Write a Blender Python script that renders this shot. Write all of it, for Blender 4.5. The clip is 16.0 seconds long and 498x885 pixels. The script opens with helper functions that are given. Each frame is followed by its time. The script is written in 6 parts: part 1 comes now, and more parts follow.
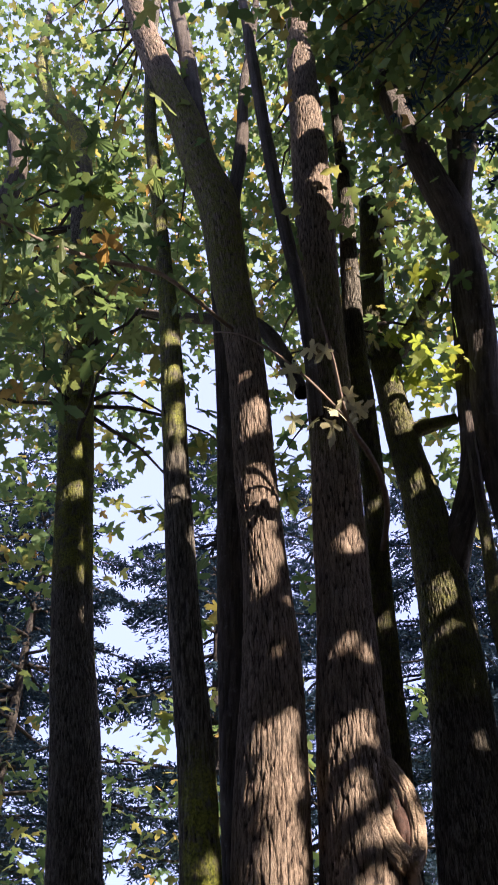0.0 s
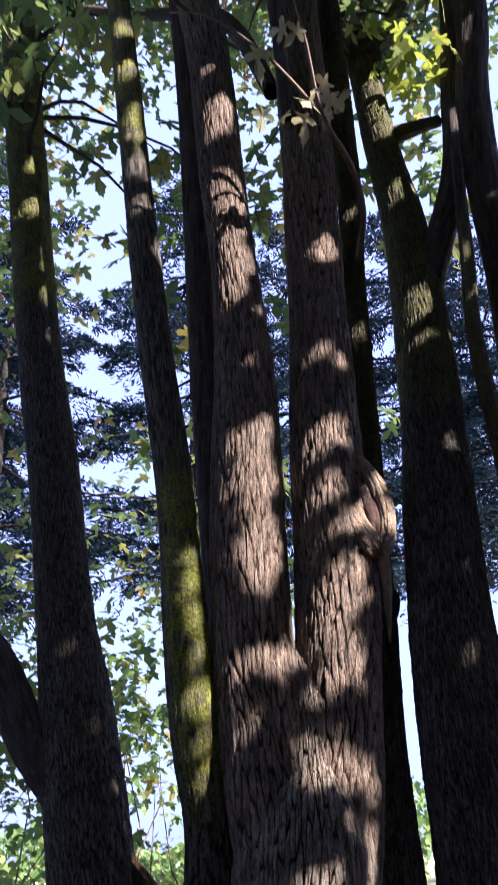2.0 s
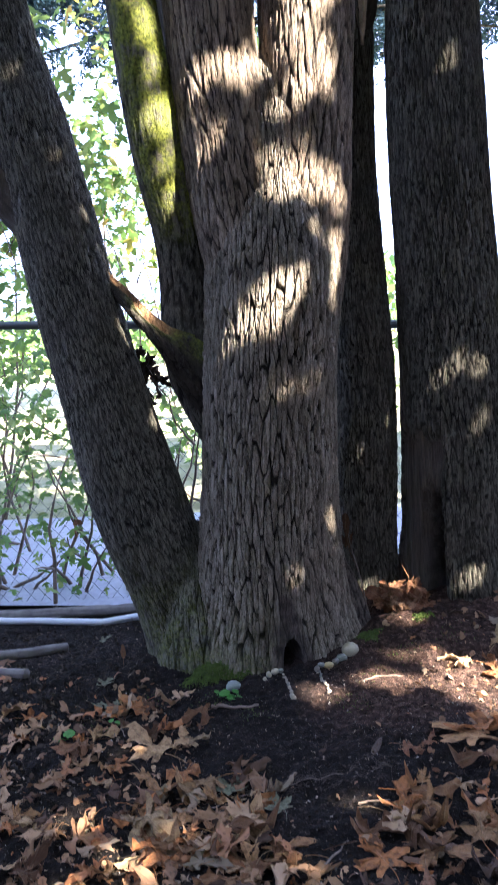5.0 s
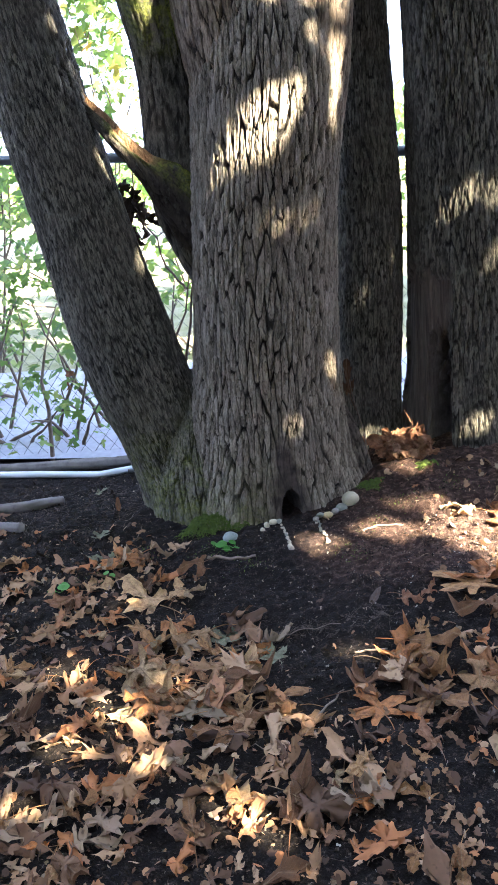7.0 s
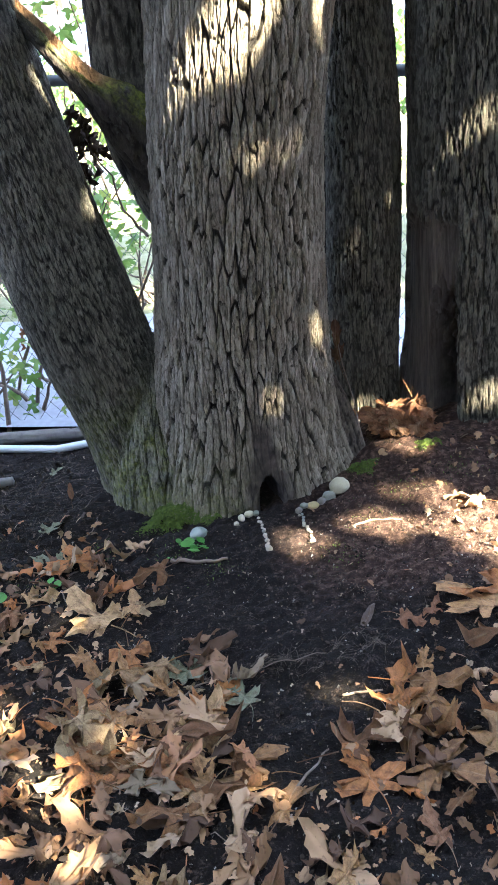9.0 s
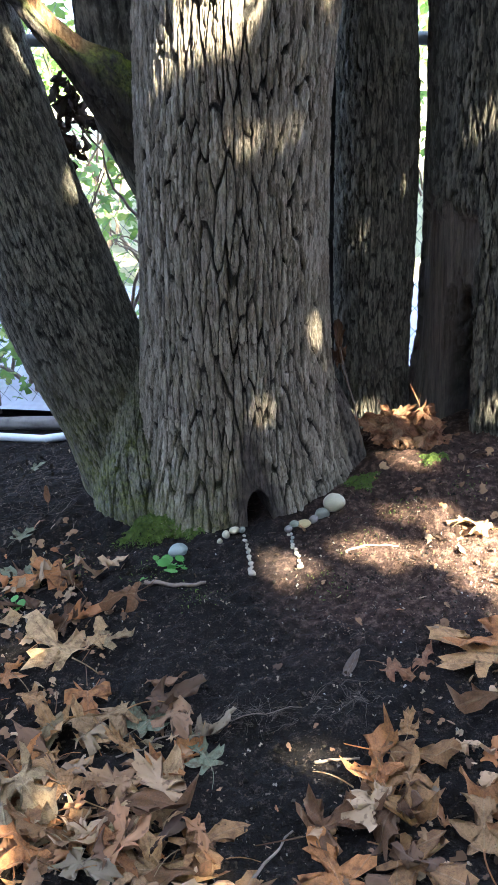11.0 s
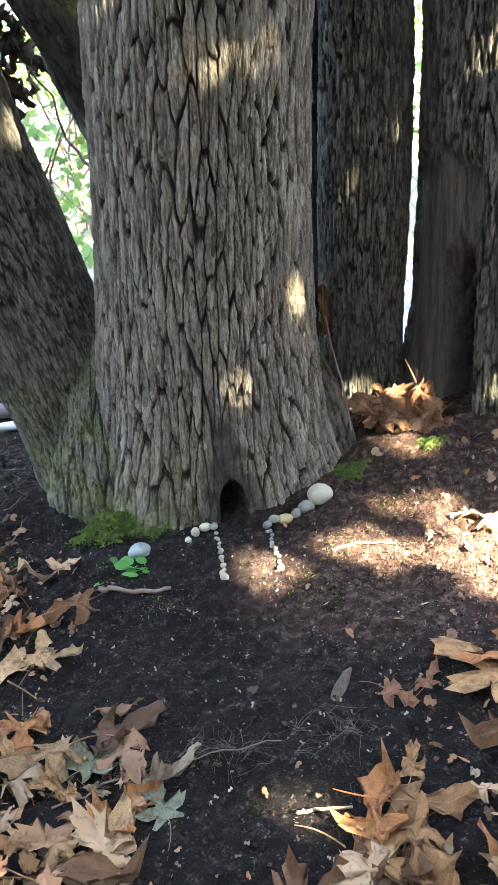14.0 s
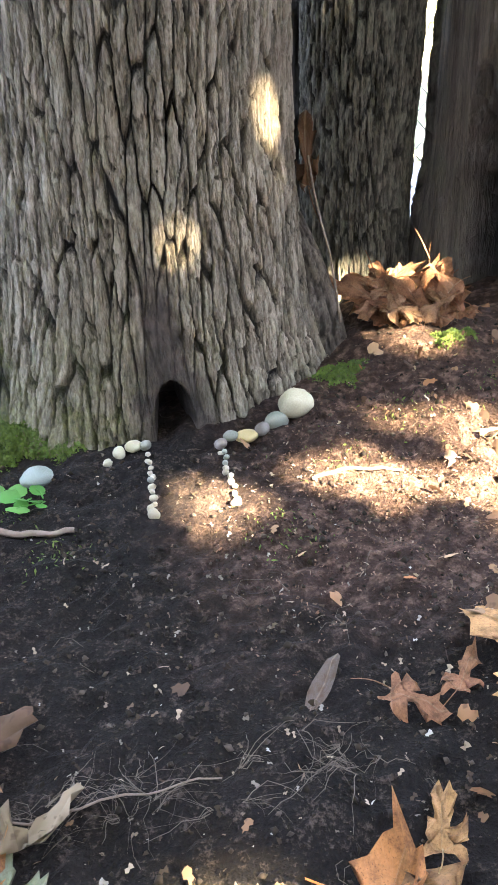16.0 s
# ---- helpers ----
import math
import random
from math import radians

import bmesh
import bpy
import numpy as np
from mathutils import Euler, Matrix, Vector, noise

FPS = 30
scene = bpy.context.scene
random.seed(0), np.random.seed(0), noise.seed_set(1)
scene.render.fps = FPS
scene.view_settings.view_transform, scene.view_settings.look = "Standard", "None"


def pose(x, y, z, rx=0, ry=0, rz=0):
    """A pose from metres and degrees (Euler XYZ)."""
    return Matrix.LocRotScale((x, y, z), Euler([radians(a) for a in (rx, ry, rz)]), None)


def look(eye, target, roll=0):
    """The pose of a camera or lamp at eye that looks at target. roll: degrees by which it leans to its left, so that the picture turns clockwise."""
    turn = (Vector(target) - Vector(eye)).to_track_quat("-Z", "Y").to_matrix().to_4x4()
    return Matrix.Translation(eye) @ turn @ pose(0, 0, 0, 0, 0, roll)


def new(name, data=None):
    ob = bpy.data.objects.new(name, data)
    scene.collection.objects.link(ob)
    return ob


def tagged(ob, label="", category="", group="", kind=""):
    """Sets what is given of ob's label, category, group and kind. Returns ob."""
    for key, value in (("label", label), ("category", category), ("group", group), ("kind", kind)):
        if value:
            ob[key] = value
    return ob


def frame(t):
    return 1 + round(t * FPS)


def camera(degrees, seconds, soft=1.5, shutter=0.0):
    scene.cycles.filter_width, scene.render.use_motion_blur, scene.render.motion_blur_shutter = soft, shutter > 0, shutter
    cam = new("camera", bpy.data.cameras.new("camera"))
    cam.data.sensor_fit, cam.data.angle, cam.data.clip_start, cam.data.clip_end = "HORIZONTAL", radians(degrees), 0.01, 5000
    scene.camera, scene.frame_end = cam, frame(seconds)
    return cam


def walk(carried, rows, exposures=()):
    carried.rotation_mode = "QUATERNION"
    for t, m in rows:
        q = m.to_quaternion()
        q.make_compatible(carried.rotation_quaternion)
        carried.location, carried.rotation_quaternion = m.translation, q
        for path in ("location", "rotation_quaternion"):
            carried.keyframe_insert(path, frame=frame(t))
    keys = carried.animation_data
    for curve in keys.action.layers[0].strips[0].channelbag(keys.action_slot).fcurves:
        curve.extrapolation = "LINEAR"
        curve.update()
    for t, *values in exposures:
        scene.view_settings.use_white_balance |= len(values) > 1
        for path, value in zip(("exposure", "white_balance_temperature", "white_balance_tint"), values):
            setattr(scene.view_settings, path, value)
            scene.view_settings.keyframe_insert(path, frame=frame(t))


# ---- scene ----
cam = camera(33.6, 16.0, soft=1.5, shutter=0.3)
PATH = [
    (0, (0.038, 0.069, 1.506), (0.03, 1.524, 2.878), -0.5),
    (0.5, (0.037, 0.11, 1.491), (0.026, 1.633, 2.786), -0.2),
    (1, (0.04, 0.153, 1.48), (0.03, 1.766, 2.662), -0.8),
    (1.5, (0.045, 0.229, 1.458), (0.043, 1.943, 2.488), -2.2),
    (2, (0.052, 0.29, 1.438), (0.089, 2.085, 2.319), -3.0),
    (2.5, (0.076, 0.342, 1.4), (0.147, 2.222, 2.078), -3.5),
    (3, (0.086, 0.37, 1.345), (0.15, 2.324, 1.765), -4.5),
    (3.5, (0.074, 0.39, 1.313), (0.12, 2.383, 1.481), -5.4),
    (4, (0.073, 0.391, 1.29), (0.08, 2.391, 1.279), -5.8),
    (4.5, (0.069, 0.393, 1.255), (0.068, 2.387, 1.109), -5.6),
    (5, (0.093, 0.418, 1.206), (0.091, 2.397, 0.92), -5.4),
    (5.2, (0.088, 0.429, 1.186), (0.093, 2.398, 0.839), -5.1),
    (7.5, (0.15, 0.666, 1.153), (0.083, 2.546, 0.475), -7.0),
    (8, (0.165, 0.788, 1.129), (0.124, 2.654, 0.411), -7.3),
    (8.2, (0.173, 0.833, 1.106), (0.138, 2.698, 0.384), -7.0),
    (10.3, (0.25, 1.205, 1.157), (0.147, 3.004, 0.289), -7.4),
    (10.5, (0.266, 1.223, 1.159), (0.164, 3.021, 0.289), -7.0),
    (11, (0.293, 1.237, 1.16), (0.172, 3.04, 0.303), -5.9),
    (11.5, (0.295, 1.238, 1.162), (0.17, 3.047, 0.318), -5.5),
    (12, (0.291, 1.232, 1.164), (0.161, 3.043, 0.325), -5.3),
    (12.5, (0.294, 1.224, 1.165), (0.195, 3.039, 0.331), -4.2),
    (13, (0.303, 1.27, 1.132), (0.22, 3.095, 0.319), -3.7),
    (13.5, (0.323, 1.341, 1.088), (0.228, 3.159, 0.26), -4.5),
    (14, (0.309, 1.484, 1.0), (0.216, 3.286, 0.137), -6.0),
    (14.5, (0.293, 1.627, 0.896), (0.217, 3.406, -0.015), -6.8),
    (15, (0.32, 1.756, 0.792), (0.239, 3.521, -0.144), -6.0),
    (15.5, (0.331, 1.865, 0.715), (0.238, 3.621, -0.239), -5.4),
    (16, (0.328, 1.929, 0.658), (0.276, 3.681, -0.305), -4.6),
]
EXPOSURES = [(0, 2.15, 5350, 26), (1, 2.2, 5100, 27), (2, 2.25, 4850, 30), (3.5, 3.3, 4400, 20), (5, 4.05, 4950, 16), (8, 4.85, 5300, 7), (11, 4.9, 5150, 5), (13.5, 5.25, 5300, 3), (16, 5.9, 5850, 6)]
walk(cam, [(t, look(eye, target, roll)) for t, eye, target, roll in PATH], EXPOSURES)

# ---- light ----
SUN_EL, SUN_AZ = radians(35.0), radians(48.0)      # azimuth: to the right of straight behind the first view
SUN = Vector((math.sin(SUN_AZ) * math.cos(SUN_EL), -math.cos(SUN_AZ) * math.cos(SUN_EL), math.sin(SUN_EL)))
world = bpy.data.worlds.new("sky")
scene.world = world
world.use_nodes = True
wn = world.node_tree.nodes
sky = wn.new("ShaderNodeTexSky")
sky.sky_type, sky.sun_disc = "NISHITA", False
sky.sun_elevation, sky.sun_rotation = SUN_EL, math.atan2(SUN.x, SUN.y)
sky.air_density, sky.dust_density, sky.ozone_density = 1.0, 4.0, 1.0
haze = wn.new("ShaderNodeMixRGB")                   # thin bright haze over the whole sky
haze.inputs[0].default_value, haze.inputs[2].default_value = 0.75, (4.85, 5.1, 6.9, 1)
world.node_tree.links.new(sky.outputs[0], haze.inputs[1])
world.node_tree.links.new(haze.outputs[0], wn["Background"].inputs[0])
wn["Background"].inputs[1].default_value = 0.05
sun_data = bpy.data.lights.new("sun", "SUN")
sun_data.energy, sun_data.angle, sun_data.color = 5.0, radians(0.5), (1.0, 0.78, 0.50)
sun = new("sun", sun_data)
sun.matrix_world = look(SUN * 30, (0, 0, 0))


# ---- materials ----
class Nodes:
    """A short way to write a node material."""

    def __init__(self, name):
        self.mat = bpy.data.materials.new(name)
        self.mat.use_nodes = True
        self.tree = self.mat.node_tree
        self.bsdf = self.tree.nodes["Principled BSDF"]
        self.out = self.tree.nodes["Material Output"]
        self.co = self.tree.nodes.new("ShaderNodeTexCoord").outputs["Object"]

    def node(self, kind, **inputs):
        n = self.tree.nodes.new("ShaderNode" + kind)
        for key, value in inputs.items():
            self.put(n.inputs[key.replace("_", " ")], value)
        return n

    def put(self, socket, value):
        if hasattr(value, "is_linked"):
            self.tree.links.new(value, socket)
        else:
            socket.default_value = value

    def mapped(self, scale, rot=(0, 0, 0)):
        m = self.node("Mapping", Vector=self.co)
        m.inputs["Scale"].default_value = scale
        m.inputs["Rotation"].default_value = rot
        return m.outputs[0]

    def noise(self, scale, detail=4.0, rough=0.55, vector=None, distortion=0.0):
        n = self.node("TexNoise", Scale=scale, Detail=detail, Roughness=rough, Distortion=distortion)
        self.put(n.inputs["Vector"], vector if vector is not None else self.co)
        return n.outputs["Fac"]

    def ramp(self, fac, *stops):
        r = self.node("ValToRGB", Fac=fac)
        e = r.color_ramp.elements
        while len(e) < len(stops):
            e.new(0.5)
        for el, (p, c) in zip(e, stops):
            el.position, el.color = p, (*c, 1) if len(c) == 3 else c
        return r.outputs["Color"]

    def mix(self, fac, a, b, mode="MIX"):
        m = self.tree.nodes.new("ShaderNodeMix")
        m.data_type, m.blend_type = "RGBA", mode
        for sock, value in ((m.inputs[0], fac), (m.inputs[6], a), (m.inputs[7], b)):
            self.put(sock, (*value, 1) if isinstance(value, tuple) and len(value) == 3 else value)
        return m.outputs[2]

    def maths(self, op, a, b=0.5):
        m = self.tree.nodes.new("ShaderNodeMath")
        m.operation = op
        self.put(m.inputs[0], a), self.put(m.inputs[1], b)
        return m.outputs[0]

    def attr(self, name):
        n = self.tree.nodes.new("ShaderNodeAttribute")
        n.attribute_name = name
        return n.outputs["Fac"]

    def bump(self, height, strength, distance=0.01):
        b = self.node("Bump", Strength=strength, Distance=distance, Height=height)
        self.put(self.bsdf.inputs["Normal"], b.outputs[0])

    def set(self, **inputs):
        for key, value in inputs.items():
            if isinstance(value, tuple) and len(value) == 3:
                value = (*value, 1)
            self.put(self.bsdf.inputs[key.replace("_", " ")], value)
        return self.mat


def bark_material(name, dark, mid, pale, fine=1.0, wood=((0.065, 0.053, 0.042), (0.17, 0.14, 0.108), (0.30, 0.245, 0.185))):
    m = Nodes(name)
    grain = m.noise(60 * fine, 6, 0.65, m.mapped((1, 1, 0.16)))
    blotch = m.noise(5, 3, 0.5)
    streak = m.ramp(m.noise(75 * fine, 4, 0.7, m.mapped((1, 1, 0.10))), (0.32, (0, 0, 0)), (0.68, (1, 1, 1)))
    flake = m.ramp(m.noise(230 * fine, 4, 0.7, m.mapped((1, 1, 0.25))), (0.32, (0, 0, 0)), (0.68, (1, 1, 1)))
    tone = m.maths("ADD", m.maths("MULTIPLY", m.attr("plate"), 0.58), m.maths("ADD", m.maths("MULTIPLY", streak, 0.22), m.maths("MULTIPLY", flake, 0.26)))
    # low plate values darken: inner-bark tone that also paints shade into furrows
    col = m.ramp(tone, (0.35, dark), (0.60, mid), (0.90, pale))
    col = m.mix(m.ramp(blotch, (0.35, (0, 0, 0)), (0.7, (0.32, 0.32, 0.32))), col, (0.16, 0.142, 0.112), "MIX")
    lichen = m.ramp(m.noise(24, 5, 0.7), (0.58, (0, 0, 0)), (0.68, (1, 1, 1)))
    col = m.mix(m.maths("MULTIPLY", m.maths("MULTIPLY", lichen, m.attr("plate")), 0.4), col, (0.30, 0.31, 0.25))
    mossy = m.maths("MULTIPLY", m.attr("moss"), m.ramp(m.noise(14, 6, 0.7), (0.36, (0, 0, 0)), (0.58, (1, 1, 1))))
    moss_col = m.ramp(m.noise(90, 3, 0.6), (0.3, (0.05, 0.07, 0.012)), (0.7, (0.42, 0.45, 0.06)))
    col = m.mix(mossy, col, moss_col)
    inner = m.ramp(m.noise(55, 6, 0.75, m.mapped((1, 1, 0.07))), (0.34, wood[0]), (0.55, wood[1]), (0.76, wood[2]))
    col = m.mix(m.attr("bare"), col, inner)
    # darker tone on smooth places: the arch, the hole's inside and the cavity
    smooth_tone = m.attr("smooth")
    col = m.mix(smooth_tone, col, m.ramp(m.noise(30, 4, 0.6), (0.35, (0.036, 0.029, 0.026)), (0.75, (0.105, 0.082, 0.070))))
    fine_h = m.noise(150 * fine, 5, 0.75, m.mapped((1, 1, 0.35)))
    strip = m.noise(320 * fine, 3, 0.7, m.mapped((1, 1, 0.10)))
    m.bump(m.maths("ADD", m.maths("ADD", m.maths("MULTIPLY", grain, 0.8), m.maths("MULTIPLY", fine_h, 0.6)), m.maths("MULTIPLY", strip, 0.45)), 1.0, 0.026)
    return m.set(Base_Color=col, Roughness=0.88, Specular_IOR_Level=0.25)


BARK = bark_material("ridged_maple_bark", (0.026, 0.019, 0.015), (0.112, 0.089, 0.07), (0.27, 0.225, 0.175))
# main trunk made paler than its neighbours: open skylight put into its colour
BARK_MAIN = bark_material("thick_grey_bark_lightened", (0.011, 0.009, 0.007), (0.184, 0.154, 0.111), (0.52, 0.446, 0.335))
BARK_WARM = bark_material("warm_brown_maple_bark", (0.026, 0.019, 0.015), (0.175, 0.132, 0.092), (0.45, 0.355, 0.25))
# rear and side trunks: own greenish hue, darkened to hold their shade
BARK_SHADED = bark_material("greenish_shaded_maple_bark", (0.007, 0.0065, 0.005), (0.066, 0.061, 0.046), (0.28, 0.255, 0.19))
# limb bark lowered in tone to stand for shaded limbs
BARK_FAR = bark_material("limb_bark_darkened_for_shade", (0.035, 0.027, 0.022), (0.06, 0.048, 0.038), (0.12, 0.10, 0.078), 0.7)
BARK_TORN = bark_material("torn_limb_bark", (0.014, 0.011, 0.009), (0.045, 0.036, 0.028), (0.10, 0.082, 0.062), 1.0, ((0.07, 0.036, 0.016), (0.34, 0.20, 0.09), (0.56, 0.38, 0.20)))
# near-black: shade put into the colour of conifer trunks and one filler stem
BARK_DARK = bark_material("near_black_bark", (0.008, 0.007, 0.006), (0.02, 0.017, 0.014), (0.035, 0.03, 0.025), 0.7)


def leaf_material(name, stops, glow, translucency=0.45, spots=0.0, rough=0.55, gloss=0.35, veins=False):
    m = Nodes(name)
    geo = m.tree.nodes.new("ShaderNodeNewGeometry")
    info = m.tree.nodes.new("ShaderNodeObjectInfo")
    pick = m.maths("FRACT", m.maths("ADD", geo.outputs["Random Per Island"], info.outputs["Random"]))
    col = m.ramp(pick, *stops)
    blot = m.noise(30, 4, 0.6)
    col = m.mix(m.ramp(blot, (0.4, (0.0, 0.0, 0.0)), (0.75, (0.55, 0.55, 0.55))), col, m.mix(0.6, col, (0.06, 0.045, 0.02)))
    if spots:
        col = m.mix(m.maths("MULTIPLY", m.ramp(m.noise(75, 2, 0.5), (0.6, (0, 0, 0)), (0.68, (1, 1, 1))), spots), col, (0.05, 0.03, 0.02))
    height = m.noise(120, 3, 0.6)
    if veins:
        xyz = m.node("SeparateXYZ", Vector=m.co)
        ang = m.maths("ARCTAN2", xyz.outputs[0], xyz.outputs[1])
        far = m.maths("SQRT", m.maths("ADD", m.maths("MULTIPLY", xyz.outputs[0], xyz.outputs[0]), m.maths("MULTIPLY", xyz.outputs[1], xyz.outputs[1])))
        off = m.maths("MULTIPLY", m.maths("ABSOLUTE", m.maths("SINE", m.maths("MULTIPLY", ang, 3.0))), far)
        rib = m.ramp(off, (0.0, (1, 1, 1)), (0.045, (0, 0, 0)))
        ribs = m.ramp(m.maths("ABSOLUTE", m.maths("SINE", m.maths("MULTIPLY", m.maths("SUBTRACT", far, m.maths("MULTIPLY", off, 1.2)), 34.0))), (0.0, (0.6, 0.6, 0.6)), (0.14, (0, 0, 0)))
        lines = m.maths("MAXIMUM", rib, ribs)
        col = m.mix(m.maths("MULTIPLY", lines, 0.4), col, m.mix(0.5, col, (0.55, 0.42, 0.26)))
        stain = m.ramp(m.noise(4, 6, 0.75), (0.46, (0, 0, 0)), (0.60, (0.9, 0.9, 0.9)))
        col = m.mix(stain, col, m.mix(0.7, col, (0.085, 0.045, 0.022)))
        height = m.maths("ADD", height, m.maths("MULTIPLY", lines, 1.6))
    m.bump(height, 0.25 if not veins else 0.5, 0.003 if not veins else 0.03)
    m.set(Base_Color=col, Roughness=rough, Specular_IOR_Level=gloss)
    tr = m.node("BsdfTranslucent", Color=m.mix(0.5, col, glow, "SCREEN") if glow else col)
    mixs = m.node("MixShader", Fac=translucency)
    m.tree.links.new(m.bsdf.outputs[0], mixs.inputs[1])
    m.tree.links.new(tr.outputs[0], mixs.inputs[2])
    m.tree.links.new(mixs.outputs[0], m.out.inputs[0])
    return m.mat


LEAF_GREEN = leaf_material("maple_leaf_green", ((0.0, (0.045, 0.10, 0.038)), (0.45, (0.09, 0.16, 0.05)), (0.80, (0.17, 0.215, 0.06)), (0.95, (0.31, 0.27, 0.06)), (1.0, (0.36, 0.19, 0.05))), (0.10, 0.12, 0.02), 0.55)
LEAF_YELLOW = leaf_material("yellow_green_maple_leaf", ((0.0, (0.20, 0.30, 0.03)), (1.0, (0.36, 0.40, 0.05))), (0.12, 0.14, 0.0), 0.5)
LEAF_PALE = leaf_material("wilted_maple_leaf", ((0.0, (0.30, 0.32, 0.16)), (1.0, (0.45, 0.42, 0.24))), None, 0.35)
LEAF_ORANGE = leaf_material("orange_maple_leaf", ((0.0, (0.22, 0.10, 0.05)), (0.6, (0.34, 0.165, 0.085)), (1.0, (0.38, 0.23, 0.13))), None, 0.25, 0.5, 0.75, 0.2, True)
LEAF_SHRUB = leaf_material("shrub_leaf_green", ((0.0, (0.09, 0.18, 0.045)), (0.6, (0.17, 0.28, 0.07)), (1.0, (0.30, 0.36, 0.11))), (0.12, 0.15, 0.02))
LEAF_DRY = leaf_material("dry_maple_leaf", ((0.0, (0.07, 0.036, 0.020)), (0.12, (0.20, 0.10, 0.044)), (0.26, (0.38, 0.205, 0.082)), (0.40, (0.52, 0.29, 0.115)), (0.50, (0.58, 0.38, 0.19)), (0.58, (0.28, 0.215, 0.115)), (0.70, (0.56, 0.215, 0.06)), (0.84, (0.46, 0.20, 0.07)), (1.0, (0.13, 0.07, 0.038))), None, 0.2, 0.5, 0.75, 0.2, True)
LEAF_DRIFT = leaf_material("drifted_dry_leaf", ((0.0, (0.05, 0.03, 0.02)), (0.25, (0.16, 0.09, 0.05)), (0.5, (0.34, 0.20, 0.10)), (0.65, (0.44, 0.29, 0.165)), (0.8, (0.22, 0.17, 0.11)), (1.0, (0.40, 0.165, 0.06))), None, 0.2, 0.5, 0.75, 0.2)
LEAF_WITHERED = leaf_material("withered_grey_brown_leaf", ((0.0, (0.12, 0.092, 0.075)), (1.0, (0.17, 0.135, 0.11))), None, 0.1, 0.3, 0.8, 0.2, True)
LEAF_GREY = leaf_material("grey_green_leaf", ((0.0, (0.15, 0.16, 0.095)), (1.0, (0.23, 0.245, 0.155))), None, 0.15, 0.2, 0.7, 0.2, True)
# near-black: backlit silhouette put into the withered leaves' colour
LEAF_DEAD = leaf_material("withered_leaf_silhouette", ((0.0, (0.02, 0.014, 0.010)), (1.0, (0.07, 0.045, 0.03))), None, 0.1, 0.3, 0.8, 0.15)
# blue in the needle colour stands for skylight and haze
NEEDLE = leaf_material("haze_tinted_needles", ((0.0, (0.011, 0.026, 0.044)), (0.6, (0.024, 0.050, 0.078)), (1.0, (0.046, 0.082, 0.115))), None, 0.15, 0.0, 0.8, 0.05)
# dark leaves for the unseen wall that blocks skylight behind the camera
REAR_BLOCK = leaf_material("rear_sky_block_leaves", ((0.0, (0.012, 0.024, 0.01)), (1.0, (0.035, 0.055, 0.018))), None, 0.06)
WEED = leaf_material("weed_leaf", ((0.0, (0.08, 0.22, 0.04)), (1.0, (0.16, 0.34, 0.08))), (0.05, 0.1, 0.0), 0.4)


def soil_material():
    m = Nodes("dark_soil")
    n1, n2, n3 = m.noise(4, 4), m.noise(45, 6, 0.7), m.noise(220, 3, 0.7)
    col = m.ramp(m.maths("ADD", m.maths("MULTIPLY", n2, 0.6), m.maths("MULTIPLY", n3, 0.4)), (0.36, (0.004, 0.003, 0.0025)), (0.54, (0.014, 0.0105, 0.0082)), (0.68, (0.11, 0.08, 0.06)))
    at = m.node("SeparateXYZ", Vector=m.co)
    # leaf mould, its reddish tone also lightening soil where sun patches fall
    mould_sun = m.maths("MULTIPLY", m.node("Clamp", Value=m.maths("MULTIPLY", m.maths("SUBTRACT", m.maths("ADD", at.outputs[0], m.maths("MULTIPLY", n1, 0.5)), 0.37), 3.0)).outputs[0], m.node("Clamp", Value=m.maths("MULTIPLY", m.maths("SUBTRACT", m.maths("ADD", at.outputs[1], m.maths("MULTIPLY", n1, 0.4)), 2.78), 5.0)).outputs[0])
    col = m.mix(mould_sun, col, m.ramp(n2, (0.3, (0.022, 0.013, 0.0095)), (0.5, (0.062, 0.036, 0.026)), (0.72, (0.25, 0.155, 0.112))))
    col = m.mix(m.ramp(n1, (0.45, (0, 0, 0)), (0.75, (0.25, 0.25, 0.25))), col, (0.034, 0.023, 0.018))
    m.bump(m.maths("ADD", n2, m.maths("MULTIPLY", n3, 0.7)), 1.0, 0.03)
    far = m.node("SeparateXYZ", Vector=m.co)
    grass = m.ramp(m.noise(3, 5, 0.7), (0.3, (0.34, 0.35, 0.17)), (0.7, (0.55, 0.53, 0.34)))
    edge = m.maths("MULTIPLY", m.maths("SUBTRACT", m.maths("ADD", far.outputs[1], m.maths("MULTIPLY", n1, 0.6)), 5.9), 2.0)
    edge = m.node("Clamp", Value=edge).outputs[0]
    return m.set(Base_Color=m.mix(edge, col, grass), Roughness=0.95, Specular_IOR_Level=0.15)


SOIL = soil_material()


def plain(name, a, b, scale, rough, bump=0.3, metal=0.0, dist=0.004, detail=5):
    m = Nodes(name)
    n = m.noise(scale, detail, 0.6)
    m.bump(m.noise(scale * 4, 4, 0.6), bump, dist)
    big = m.ramp(m.noise(scale * 0.5, 4, 0.6), (0.35, (0, 0, 0)), (0.7, (1, 1, 1)))
    col = m.mix(m.maths("MULTIPLY", big, 0.5), m.ramp(n, (0.3, a), (0.7, b)), tuple(c * 0.62 for c in a))
    return m.set(Base_Color=col, Roughness=rough, Metallic=metal)


STONE_CREAM = plain("cream_beach_stone", (0.36, 0.32, 0.20), (0.50, 0.45, 0.31), 25, 0.6)
STONE_GREY = plain("grey_green_beach_stone", (0.17, 0.175, 0.135), (0.28, 0.28, 0.215), 40, 0.6, 0.5)
